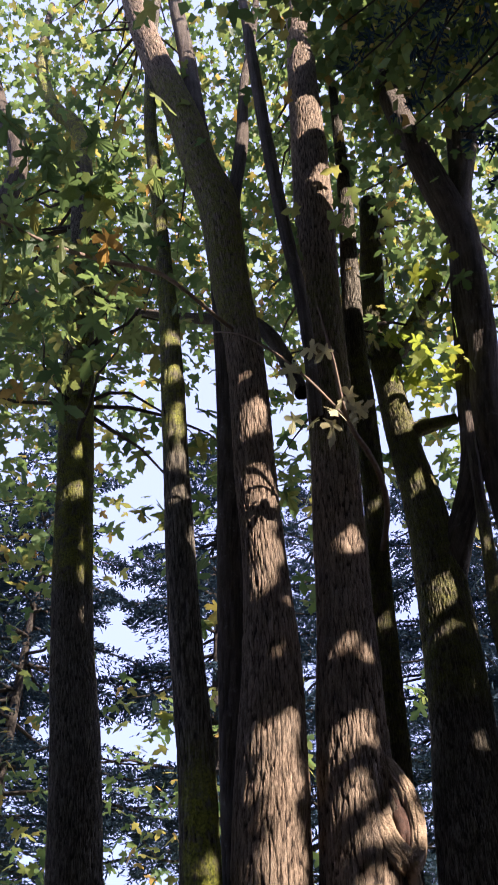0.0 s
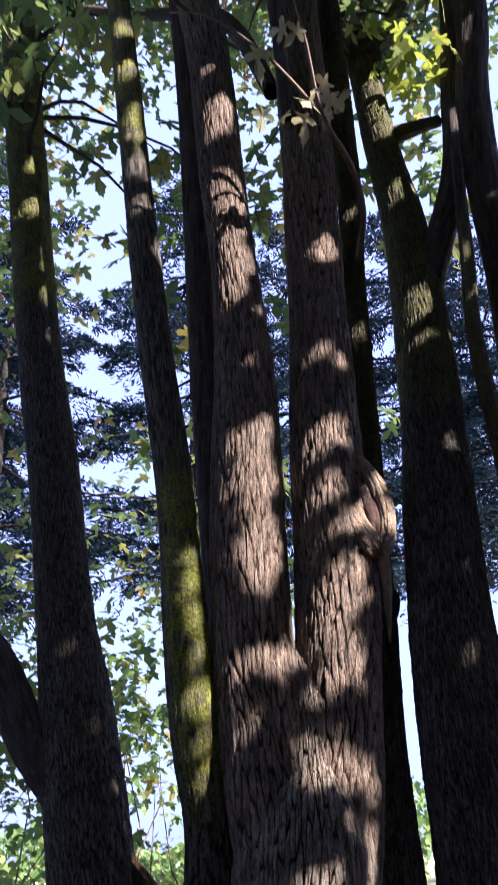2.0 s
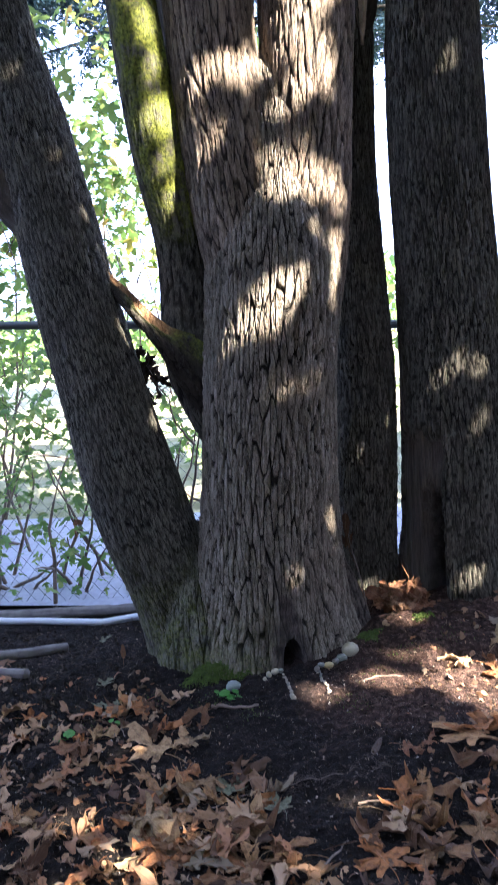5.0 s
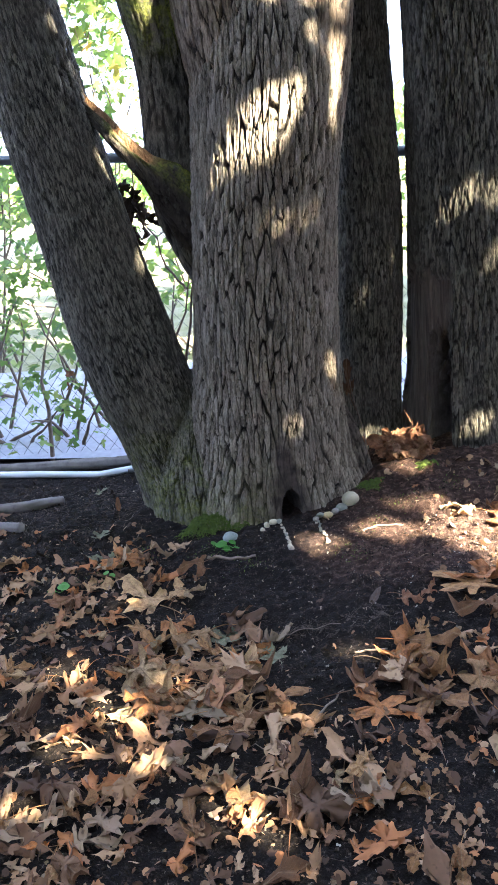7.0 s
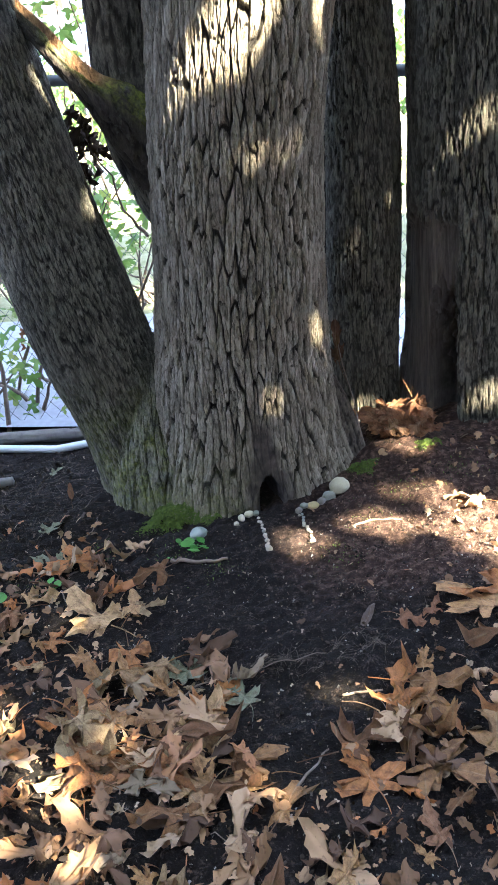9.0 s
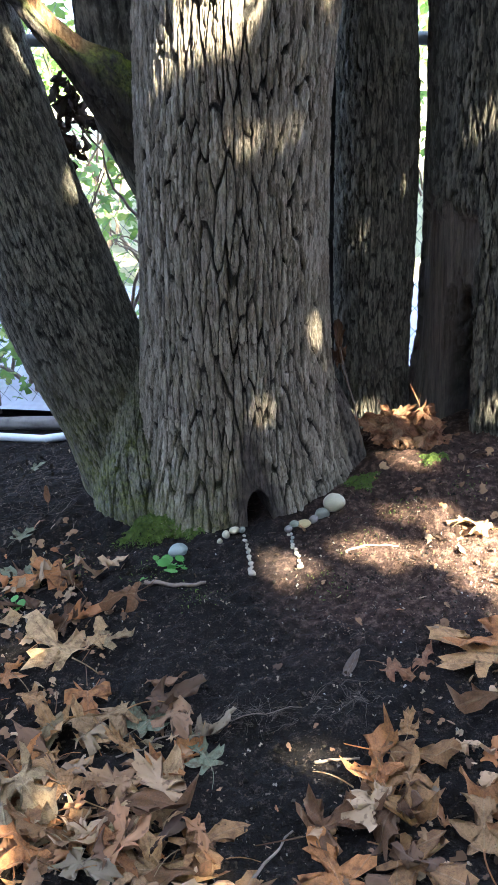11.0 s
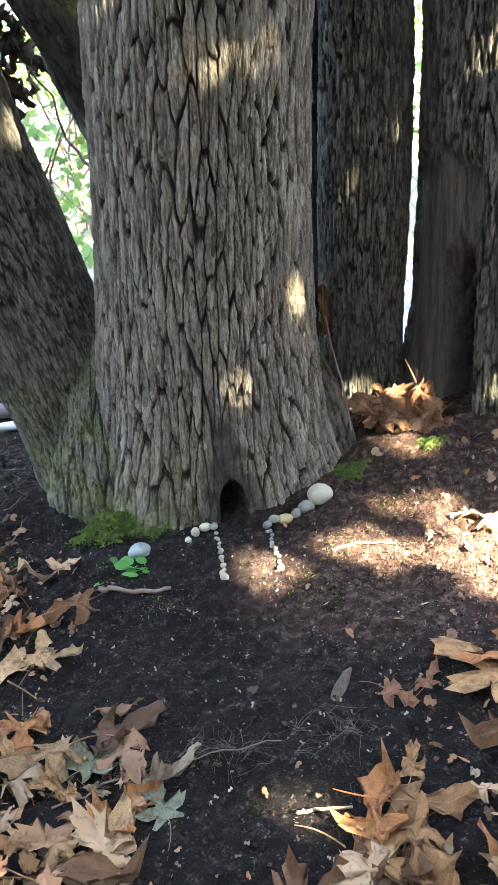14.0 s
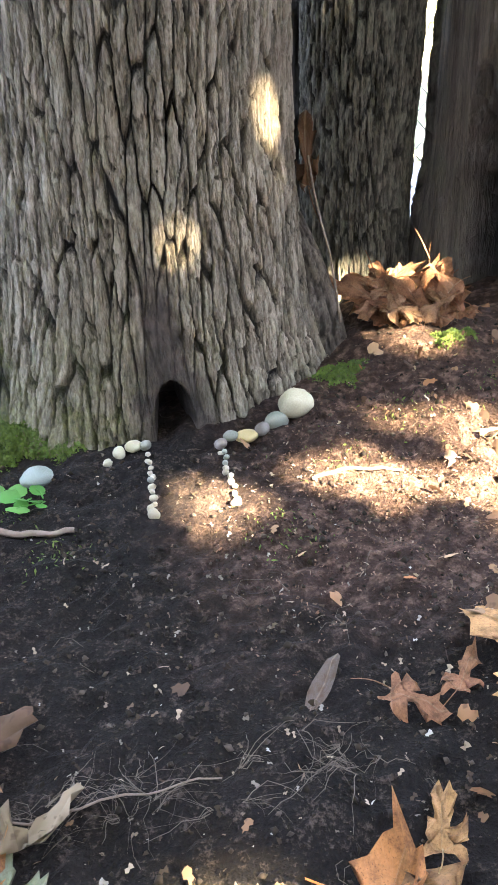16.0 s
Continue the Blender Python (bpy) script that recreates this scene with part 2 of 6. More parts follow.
STONE_MAUVE = plain("mauve_beach_stone", (0.15, 0.13, 0.11), (0.24, 0.205, 0.175), 40, 0.6, 0.5)
STONE_YELLOW = plain("ochre_beach_stone", (0.36, 0.27, 0.11), (0.48, 0.38, 0.18), 40, 0.6)
SHELL = plain("pale_shell", (0.30, 0.255, 0.17), (0.52, 0.455, 0.33), 90, 0.5, 0.5)
QUARTZ = plain("blue_grey_quartz", (0.17, 0.20, 0.17), (0.31, 0.335, 0.285), 55, 0.45, 0.5)
MOSS = plain("bright_moss", (0.045, 0.075, 0.012), (0.19, 0.25, 0.035), 120, 0.95, 0.8)
TWIG = plain("dry_twig_bark", (0.11, 0.08, 0.055), (0.26, 0.20, 0.15), 60, 0.85)
CALLUS = plain("smooth_callus_bark", (0.14, 0.10, 0.06), (0.46, 0.36, 0.23), 34, 0.8, 1.0, 0.0, 0.01)
# reddish wood, darkened so its colour gives the hollow's shade
WOOD_SCAR = plain("reddish_wood_with_hollow_shade", (0.018, 0.009, 0.006), (0.10, 0.048, 0.028), 60, 0.85, 0.8)
GRASS_DRY = plain("dry_root_fibre", (0.07, 0.052, 0.036), (0.18, 0.14, 0.10), 80, 0.9)
CHIP = leaf_material("litter_fragments", ((0.0, (0.025, 0.018, 0.013)), (0.55, (0.05, 0.035, 0.024)), (0.75, (0.13, 0.092, 0.064)), (1.0, (0.40, 0.31, 0.215))), None, 0.05, 0.0, 0.9, 0.1)
CLOD = leaf_material("earth_crumbs", ((0.0, (0.010, 0.0075, 0.006)), (0.7, (0.028, 0.021, 0.016)), (1.0, (0.085, 0.065, 0.05))), None, 0.0, 0.0, 0.9, 0.15)
MOULD = leaf_material("dry_leaf_crumbs", ((0.0, (0.06, 0.037, 0.025)), (0.6, (0.16, 0.10, 0.068)), (1.0, (0.28, 0.19, 0.13))), None, 0.05, 0.0, 0.9, 0.1)
SHELL_BITS = leaf_material("pale_chips", ((0.0, (0.09, 0.07, 0.05)), (0.7, (0.22, 0.19, 0.15)), (1.0, (0.42, 0.39, 0.33))), None, 0.05, 0.0, 0.8, 0.2)
MULCH = leaf_material("bark_mulch_chips", ((0.0, (0.014, 0.011, 0.009)), (0.75, (0.045, 0.035, 0.028)), (1.0, (0.13, 0.10, 0.08))), None, 0.0, 0.0, 0.9, 0.1)
PVC = plain("weathered_white_plastic", (0.50, 0.52, 0.54), (0.66, 0.68, 0.70), 12, 0.5, 0.15)
STEEL = plain("galvanized_steel", (0.10, 0.11, 0.115), (0.18, 0.19, 0.20), 20, 0.55, 0.1, 0.6)
LOG = plain("weathered_grey_timber", (0.10, 0.09, 0.08), (0.22, 0.20, 0.175), 30, 0.9, 0.6)
# bluish pale tint puts the skylight on the paving into its colour
ASPHALT = plain("pale_skylit_paving", (0.38, 0.39, 0.45), (0.50, 0.51, 0.57), 60, 0.85, 0.4)


# ---- mesh helpers ----
def fast_mesh(name, verts, faces, material=None, smooth=True, attributes=()):
    """A mesh from arrays: verts (n, 3), faces (m, k) with k corners each."""
    me = bpy.data.meshes.new(name)
    verts, faces = np.asarray(verts, dtype=np.float32), np.asarray(faces, dtype=np.int32)
    m, k = faces.shape
    me.vertices.add(len(verts)), me.loops.add(m * k), me.polygons.add(m)
    me.vertices.foreach_set("co", verts.ravel())
    me.loops.foreach_set("vertex_index", faces.ravel())
    me.polygons.foreach_set("loop_start", np.arange(0, m * k, k, dtype=np.int32))
    me.polygons.foreach_set("use_smooth", np.full(m, smooth))
    for key, values in attributes:
        a = me.attributes.new(key, "FLOAT", "POINT")
        a.data.foreach_set("value", np.asarray(values, dtype=np.float32))
    me.update()
    me.validate()
    if material:
        me.materials.append(material)
    return me


def under(ob, parent, label=""):
    """Puts a part, built in world places, under its thing."""
    ob.parent = parent
    ob.matrix_parent_inverse = parent.matrix_basis.inverted()
    if label:
        ob["label"] = label
    return ob


def smoothstep(a, b, v):
    t = np.clip((np.asarray(v, dtype=float) - a) / (b - a), 0, 1)
    return t * t * (3 - 2 * t)


TABLES = {}


def lattice(u, v, cells, seed):
    """Value noise, periodic in u (0 to 1, so many cells), in -1 to 1."""
    if (cells, seed) not in TABLES:
        TABLES[cells, seed] = np.random.RandomState(seed).rand(cells, 509)
    table = TABLES[cells, seed]
    uu, vv = u * cells, v + 100
    i, j = np.floor(uu).astype(int), np.floor(vv).astype(int)
    fu, fv = uu - i, vv - j
    fu, fv = fu * fu * (3 - 2 * fu), fv * fv * (3 - 2 * fv)
    a, b = table[i % cells, j % 509], table[(i + 1) % cells, j % 509]
    c, d = table[i % cells, (j + 1) % 509], table[(i + 1) % cells, (j + 1) % 509]
    return 2 * ((a * (1 - fu) + b * fu) * (1 - fv) + (c * (1 - fu) + d * fu) * fv) - 1


def plates(u, v, across, seed, jitter=0.42):
    """Uneven cells, so many round the trunk: how far each place lies from the nearest joint, and a number for its cell."""
    rnd = np.random.RandomState(seed)
    jx, jy, tone = rnd.rand(across, 509), rnd.rand(across, 509), rnd.rand(across, 509)
    x, y = u * across, v + 40
    i, j = np.floor(x).astype(int), np.floor(y).astype(int)
    first = np.full(np.shape(x), 9.0)
    second, cell = first.copy(), np.zeros(np.shape(x))
    for di in (-1, 0, 1):
        for dj in (-1, 0, 1):
            a, b = (i + di) % across, (j + dj) % 509
            dx = i + di + 0.5 + 2 * jitter * (jx[a, b] - 0.5) - x
            dy = j + dj + 0.5 + 2 * jitter * (jy[a, b] - 0.5) + 0.5 * ((i + di) % 2) - y
            d = np.sqrt(dx * dx + dy * dy)
            near = d < first
            second = np.where(near, first, np.minimum(second, d))
            cell = np.where(near, tone[a, b], cell)
            first = np.where(near, d, first)
    return second - first, cell


def bark_relief(u, s, girth, seed, plate=0.024):
    """Long interlacing ridges between furrows: 0 in a furrow, 1 on the proudest ridge."""
    across = max(6, int(girth / plate)) // 2 * 2
    tall = plate * 10.5
    sway = 0.80 * lattice(u, s / 0.34, max(4, across // 4), seed + 1) + 0.20 * lattice(u, s / 0.08, across, seed + 2) + 0.09 * lattice(u, s / 0.014, across * 2, seed + 3)
    rise = 0.20 * lattice(u, s / 0.12, across, seed + 4)
    edge, tier = plates(u + sway / across, s / tall + rise, across, seed + 6, 0.30)
    open_joint = 0.80 + 0.20 * smoothstep(-0.5, 0.1, lattice(u, s / 0.06, across, seed + 7))
    width = 0.135 + 0.04 * lattice(u, s / 0.05, across, seed + 17)
    main = 1 - (1 - np.clip((edge - 0.03) / (width - 0.03), 0, 1)) * open_joint
    thin = int(across * 1.25) // 2 * 2
    edge2, tier2 = plates(u + (0.9 * sway + 0.15 * lattice(u, s / 0.02, thin, seed + 8)) / across, s / (plate * 1.9) + 0.35 * lattice(u, s / 0.02, across * 2, seed + 5), thin, seed + 9, 0.46)
    split = 1 - (1 - np.clip(edge2 / 0.10, 0, 1)) * 0.55 * smoothstep(-0.25, 0.3, lattice(u, s / 0.04, across * 2, seed + 10))
    scale = lattice(u, s / 0.006, across * 5, seed + 13) * 0.4 + lattice(u, s / 0.05, across * 6, seed + 14) * 0.6 + lattice(u, s / 0.09, across * 11, seed + 15) * 0.6
    top = 0.60 + 0.14 * tier + 0.28 * tier2
    return np.clip(main * split * top + 0.11 * scale * main, 0, 1)


def spline(points, step):
    """A smooth line through (x, y, z, r), sampled about every step metres, more sparsely high up."""
    p = np.array(points, dtype=float)
    p = np.vstack([2 * p[0] - p[1], p, 2 * p[-1] - p[-2]])
    rows = []
    for k in range(1, len(p) - 2):
        high = np.clip(0.5 * (p[k, 2] + p[k + 1, 2]) - 1.6, 0, 5)
        n = max(2, int(np.linalg.norm(p[k + 1, :3] - p[k, :3]) / (step * (1 + 0.6 * high))))
        t = np.arange(n)[:, None] / n
        a, b, c, d = p[k - 1], p[k], p[k + 1], p[k + 2]
        rows.append(0.5 * (2 * b + (c - a) * t + (2 * a - 5 * b + 4 * c - d) * t ** 2 + (3 * b - a - 3 * c + d) * t ** 3))
    return np.vstack(rows + [p[-2][None]])


def tube(name, points, material, around, step, depth, seed, moss=None, shape=None, wobble=0.03, plate=0.024, finer=0.0):
    """A trunk or limb along the points (x, y, z, radius), with bark relief cut to that depth. moss(z, angle): 0 to 1.
    shape(rad, angle, co, relief): changes the radii, and gives the smooth part. finer: how much denser the mesh is towards the clearing."""
    line = spline(points, step)
    tangent = np.gradient(line[:, :3], axis=0)
    tangent /= np.linalg.norm(tangent, axis=1)[:, None]
    ref = np.array((1.0, 0, 0)) if abs(tangent[:, 0]).mean() < 0.75 else np.array((0, 1.0, 0))
    b1 = ref - tangent * (tangent @ ref)[:, None]
    b1 /= np.linalg.norm(b1, axis=1)[:, None]
    b2 = np.cross(tangent, b1)
    s = np.concatenate([[0], np.cumsum(np.linalg.norm(np.diff(line[:, :3], axis=0), axis=1))])
    u = np.arange(around) / around
    u = u - finer * np.sin(2 * np.pi * (u - 0.75)) / (2 * np.pi)
    ang = 2 * np.pi * u
    U, S = np.meshgrid(u, s)
    girth = 2 * np.pi * float(line[:, 3].mean())
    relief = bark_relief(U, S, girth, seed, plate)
    rad = line[:, 3][:, None] * (1 + wobble * lattice(U, S / 0.5, 5, seed + 11) + wobble * 0.6 * lattice(U, S / 0.2, 9, seed + 12))
    ring = b1[:, None] * np.cos(ang)[None, :, None] + b2[:, None] * np.sin(ang)[None, :, None]
    soft, bare = np.zeros_like(rad), np.zeros_like(rad)
    if shape:
        rad, relief, soft, bare = shape(rad, U * 2 * np.pi, line, relief, ring)
    rad = rad + depth * (relief - 1) * np.clip(1 - soft - bare, 0, 1)
    co = line[:, None, :3] + ring * rad[:, :, None]
    n, k = rad.shape
    idx = np.arange(n * k).reshape(n, k)
    quads = np.stack([idx[:-1], np.roll(idx[:-1], -1, 1), np.roll(idx[1:], -1, 1), idx[1:]], -1).reshape(-1, 4)
    verts = co.reshape(-1, 3)
    tip = line[-1, :3] + tangent[-1] * line[-1, 3] * 0.3
    verts = np.vstack([verts, tip])
    cap = np.stack([idx[-1], np.roll(idx[-1], -1), np.full(k, n * k), np.full(k, n * k)], -1)
    green = moss(co[:, :, 2], U * 2 * np.pi, ring) if moss else np.zeros_like(rad)
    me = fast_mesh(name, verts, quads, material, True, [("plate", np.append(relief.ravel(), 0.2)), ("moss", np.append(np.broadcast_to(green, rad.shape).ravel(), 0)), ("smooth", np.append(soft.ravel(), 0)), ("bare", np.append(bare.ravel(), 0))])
    bm = bmesh.new()
    bm.from_mesh(me)
    bm.verts.ensure_lookup_table()
    for a, b, c, _ in cap:
        bm.faces.new((bm.verts[int(a)], bm.verts[int(b)], bm.verts[int(c)]))
    bm.to_mesh(me)
    bm.free()
    return new(name, me)


def ground_z(x, y):
    x, y = np.asarray(x, dtype=float), np.asarray(y, dtype=float)
    z = 0.10 * smoothstep(0.25, 0.7, x) * smoothstep(2.85, 3.4, y) - 0.035 * smoothstep(0.1, 0.7, -x) * smoothstep(3.0, 3.7, y)
    z = z * (1 - smoothstep(3.9, 4.5, y)) - 0.13 * np.maximum(smoothstep(3.95, 4.55, y), smoothstep(3.90, 4.06, y + 0.26 * x) * (1 - smoothstep(-0.3, 0.0, x)))
    z += 0.035 * np.exp(-(((x - 0.1) / 0.35) ** 2 + ((y - 3.4) / 0.36) ** 2) * 1.5)
    near = np.exp(-((x / 4) ** 2 + ((y - 2.3) / 4) ** 2))
    z += near * (0.012 * np.sin(x * 5.1 + 1.3 * np.sin(y * 3.1)) * np.sin(y * 4.3 + 0.7) + 0.006 * np.sin(x * 17 + 2 * np.sin(y * 11)) * np.sin(y * 19 + np.sin(x * 13)))
    near = smoothstep(0, 0.4, np.minimum.reduce([x + 1.4, 1.6 - x, y - 0.9, 4.2 - y]))
    X, Y = (x + 20) / 40 % 1, np.clip(y, -50, 50)
    lump = lattice(X, Y / 0.09, 445, 3) * 0.4 + lattice(X, Y / 0.035, 1143, 4) * 0.45 + lattice(X, Y / 0.016, 2500, 8) * 0.4
    return z + 0.015 * near * lump


# ---- ground and road ----
def axis(lo, hi, step, far, grow=1.35):
    mid = list(np.arange(lo, hi + step / 2, step))
    left, right, d = [], [], step
    while True:
        d *= grow
        if mid[0] - sum(left) - d < -far and mid[-1] + sum(right) + d > far:
            break
        left.append(d), right.append(d)
    low = mid[0] - np.cumsum(left)[::-1]
    return np.concatenate([low, mid, mid[-1] + np.cumsum(right)])


def make_ground():
    xs, ys = axis(-1.25, 1.45, 0.0125, 600), axis(1.0, 4.1, 0.0125, 600)
    X, Y = np.meshgrid(xs, ys)
    Z = ground_z(X, Y)
    n, k = X.shape
    idx = np.arange(n * k).reshape(n, k)
    quads = np.stack([idx[:-1, :-1], idx[:-1, 1:], idx[1:, 1:], idx[1:, :-1]], -1).reshape(-1, 4)
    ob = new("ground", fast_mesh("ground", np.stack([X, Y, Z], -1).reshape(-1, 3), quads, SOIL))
    return tagged(ob, "dark bare soil under trees, turning to dry grass", "ground", kind="structure")


make_ground()


def make_road():
    xs, ys = np.linspace(-60, 60, 160), np.linspace(4.12, 6.05, 7)
    X, Y = np.meshgrid(xs, ys)
    Y = Y - 0.27 * np.clip(X, -6, 6)
    Z = X * 0 - 0.085 + 0.012 * np.sin((Y - 4.6) * 2)
    idx = np.arange(X.size).reshape(X.shape)
    top = np.stack([idx[:-1, :-1], idx[:-1, 1:], idx[1:, 1:], idx[1:, :-1]], -1).reshape(-1, 4)
    ob = new("road", fast_mesh("road", np.stack([X, Y, Z], -1).reshape(-1, 3), top, ASPHALT))
    tagged(ob, "pale paved path beyond the fence, tinted with skylight", "road", kind="structure")


make_road()

# ---- sun spots put on trunks, leaves and ground: place and width of their leaf gaps ----
GAPS_LEFT_LIMB = [(0.0, 3.22, 5.0, 0.035), (0.06, 3.23, 4.74, 0.09), (0.04, 3.23, 4.64, 0.078), (0.07, 3.25, 3.94, 0.085), (0.13, 3.27, 3.84, 0.077), (0.07, 3.26, 3.65, 0.07), (0.18, 3.29, 3.55, 0.03), (0.13, 3.25, 3.27, 0.033), (0.08, 3.23, 2.92, 0.05), (0.18, 3.26, 2.96, 0.064), (0.13, 3.24, 2.79, 0.084), (0.14, 3.25, 2.68, 0.066), (0.15, 3.26, 2.5, 0.09), (0.16, 3.27, 2.41, 0.077), (0.13, 3.26, 2.32, 0.046), (0.1, 3.25, 2.05, 0.052), (0.19, 3.29, 2.04, 0.053), (0.28, 3.36, 2.05, 0.033)]
GAPS_RIGHT_LIMB = [(0.53, 3.37, 3.96, 0.074), (0.44, 3.33, 3.36, 0.044), (0.54, 3.35, 3.31, 0.032), (0.4, 3.32, 2.92, 0.081), (0.49, 3.33, 2.97, 0.051), (0.41, 3.31, 2.69, 0.058), (0.54, 3.32, 2.58, 0.066), (0.64, 3.34, 2.55, 0.049), (0.6, 3.35, 2.72, 0.041), (0.42, 3.29, 2.53, 0.039), (0.42, 3.28, 2.31, 0.084), (0.45, 3.29, 2.27, 0.073), (0.49, 3.29, 2.38, 0.047), (0.4, 3.29, 2.11, 0.037), (0.42, 3.29, 2.03, 0.053), (0.46, 3.3, 1.98, 0.036), (0.3, 3.32, 1.9, 0.036), (0.45, 3.29, 1.65, 0.038), (0.45, 3.32, 1.42, 0.026)]
GAPS_TRUNK = [(0.26, 3.28, 1.78, 0.031), (0.32, 3.27, 1.69, 0.05), (0.29, 3.25, 1.63, 0.03), (0.38, 3.25, 1.51, 0.017), (0.18, 3.18, 1.28, 0.063), (0.28, 3.18, 1.34, 0.056), (0.15, 3.2, 1.21, 0.02), (0.24, 3.18, 1.25, 0.045), (0.25, 3.19, 0.985, 0.016), (0.31, 3.20, 1.0, 0.016), (0.2, 3.19, 0.975, 0.014), (0.345, 3.23, 1.01, 0.012), (0.25, 3.2, 0.86, 0.01), (0.355, 3.3, 0.475, 0.02), (0.36, 3.3, 0.525, 0.018), (0.21, 3.18, 0.34, 0.018), (0.21, 3.18, 0.50, 0.010), (0.36, 3.31, 0.39, 0.019), (0.44, 3.31, 1.36, 0.028), (0.42, 3.29, 1.26, 0.022), (0.45, 3.31, 1.46, 0.028), (0.46, 3.32, 1.56, 0.024)]
GAPS_BACK = [(-0.39, 3.3, 4.84, 0.057), (-0.37, 3.3, 4.66, 0.062), (-0.35, 3.3, 4.43, 0.044), (-0.34, 3.29, 4.21, 0.054), (-0.16, 3.30, 2.44, 0.03), (-0.15, 3.30, 2.33, 0.036), (-0.13, 3.30, 2.21, 0.034), (-0.12, 3.31, 2.08, 0.04), (-0.13, 3.33, 1.91, 0.042), (-0.11, 3.35, 1.78, 0.026), (-0.09, 3.37, 1.73, 0.02), (-0.11, 3.39, 1.64, 0.03), (-0.24, 3.46, 1.29, 0.036), (-0.28, 3.48, 1.33, 0.022), (-0.20, 3.46, 1.245, 0.026), (-0.99, 3.77, 4.96, 0.07), (-0.95, 3.74, 4.62, 0.086), (-0.86, 3.72, 4.03, 0.052), (-1.18, 3.75, 6.25, 0.11)]
GAPS_RIGHT = [(1.06, 3.83, 4.74, 0.095), (1.03, 3.71, 3.92, 0.057), (1.01, 3.7, 3.81, 0.04), (1.13, 3.72, 3.71, 0.037), (0.99, 3.68, 3.63, 0.028), (1.07, 3.67, 3.33, 0.029), (1.04, 3.63, 3.05, 0.023), (0.91, 3.51, 2.04, 0.026), (0.71, 3.64, 4.4, 0.047), (0.67, 3.64, 3.65, 0.036), (0.85, 3.46, 0.97, 0.031), (0.95, 3.45, 0.97, 0.026), (0.96, 3.45, 0.79, 0.027), (0.49, 3.6, 0.63, 0.015), (0.87, 3.43, 0.19, 0.038), (0.96, 3.8, 6.4, 0.06)]
GAPS_GROUND = [(0.62, 2.95, 0.0, 0.06), (0.72, 2.90, 0.0, 0.12), (0.82, 2.93, -0.01, 0.09), (0.66, 2.86, 0.0, 0.05), (0.71, 2.72, 0.0, 0.035), (0.80, 2.77, 0.0, 0.075), (0.36, 3.00, 0.02, 0.018), (0.43, 2.97, 0.02, 0.024), (0.52, 2.96, 0.02, 0.035), (0.47, 3.05, 0.02, 0.016), (0.53, 3.10, 0.04, 0.016), (0.62, 3.12, 0.04, 0.030), (0.72, 3.01, 0.02, 0.044), (0.48, 3.59, 0.1, 0.029), (0.41, 3.34, 0.12, 0.019), (0.57, 3.5, 0.12, 0.03), (0.57, 3.32, 0.09, 0.037), (0.21, 2.91, 0.01, 0.040), (0.20, 2.98, 0.01, 0.03), (0.28, 2.93, 0.01, 0.03), (0.255, 2.345, 0.0, 0.024), (0.30, 2.31, 0.0, 0.02), (-0.17, 2.24, 0.03, 0.03), (-0.40, 2.33, 0.03, 0.034), (-0.24, 2.14, 0.03, 0.034), (-0.36, 2.04, 0.03, 0.034), (-0.35, 2.68, 0.02, 0.024), (0.13, 2.06, 0.03, 0.02), (0.07, 1.79, -0.01, 0.015), (0.08, 1.735, 0.03, 0.035), (0.005, 1.845, 0.03, 0.025), (-0.30, 2.165, 0.04, 0.03), (-0.42, 1.88, 0.03, 0.035), (-0.20, 1.97, 0.03, 0.025), (0.30, 1.87, 0.03, 0.016)]
GAPS_LEAVES = [(-0.75, 2.2, 5.15, 0.33), (0.4, 2.9, 4.5, 0.16), (1.2, 3.7, 5.65, 0.25), (0.95, 3.4, 7.6, 0.36), (-1.3, 3.4, 7.2, 0.4), (1.45, 3.2, 7.0, 0.3), (2.15, 3.95, 7.5, 0.36), (-1.0, 4.4, 8.6, 0.4), (-2.2, 4.2, 8.8, 0.5), (0.3, 4.6, 8.2, 0.4), (1.7, 4.6, 9.0, 0.5), (-1.2, 4.8, 7.0, 0.35), (-0.9, 3.15, 5.6, 0.3)]
GAPS = np.array(GAPS_LEFT_LIMB + GAPS_TRUNK + GAPS_RIGHT_LIMB + GAPS_BACK + GAPS_RIGHT + GAPS_GROUND + GAPS_LEAVES)


def sunlit_gap(points, pad=0.024):
    """True where a leaf would close one of the gaps."""
    rel = points[:, None, :] - GAPS[None, :, :3]
    s = np.array(SUN)
    along = rel @ s
    off = np.linalg.norm(rel - along[:, :, None] * s, axis=2)
    return ((along > 0.25) & (off < 0.9 * GAPS[None, :, 3] + pad)).any(1)


# ---- leaves ----
HALF = [(0.0, 0.0), (0.10, -0.04), (0.24, -0.14), (0.30, -0.10), (0.25, 0.0), (0.12, 0.07), (0.34, 0.09), (0.46, 0.14), (0.53, 0.30), (0.44, 0.29), (0.40, 0.38), (0.22, 0.30), (0.09, 0.29), (0.09, 0.42), (0.18, 0.52), (0.16, 0.62), (0.24, 0.70), (0.15, 0.73), (0.12, 0.86), (0.06, 0.90), (0.0, 1.02)]
SIMPLE = [(0.0, 0.0), (0.24, -0.12), (0.22, 0.04), (0.52, 0.24), (0.34, 0.36), (0.15, 0.36), (0.22, 0.68), (0.0, 1.0)]


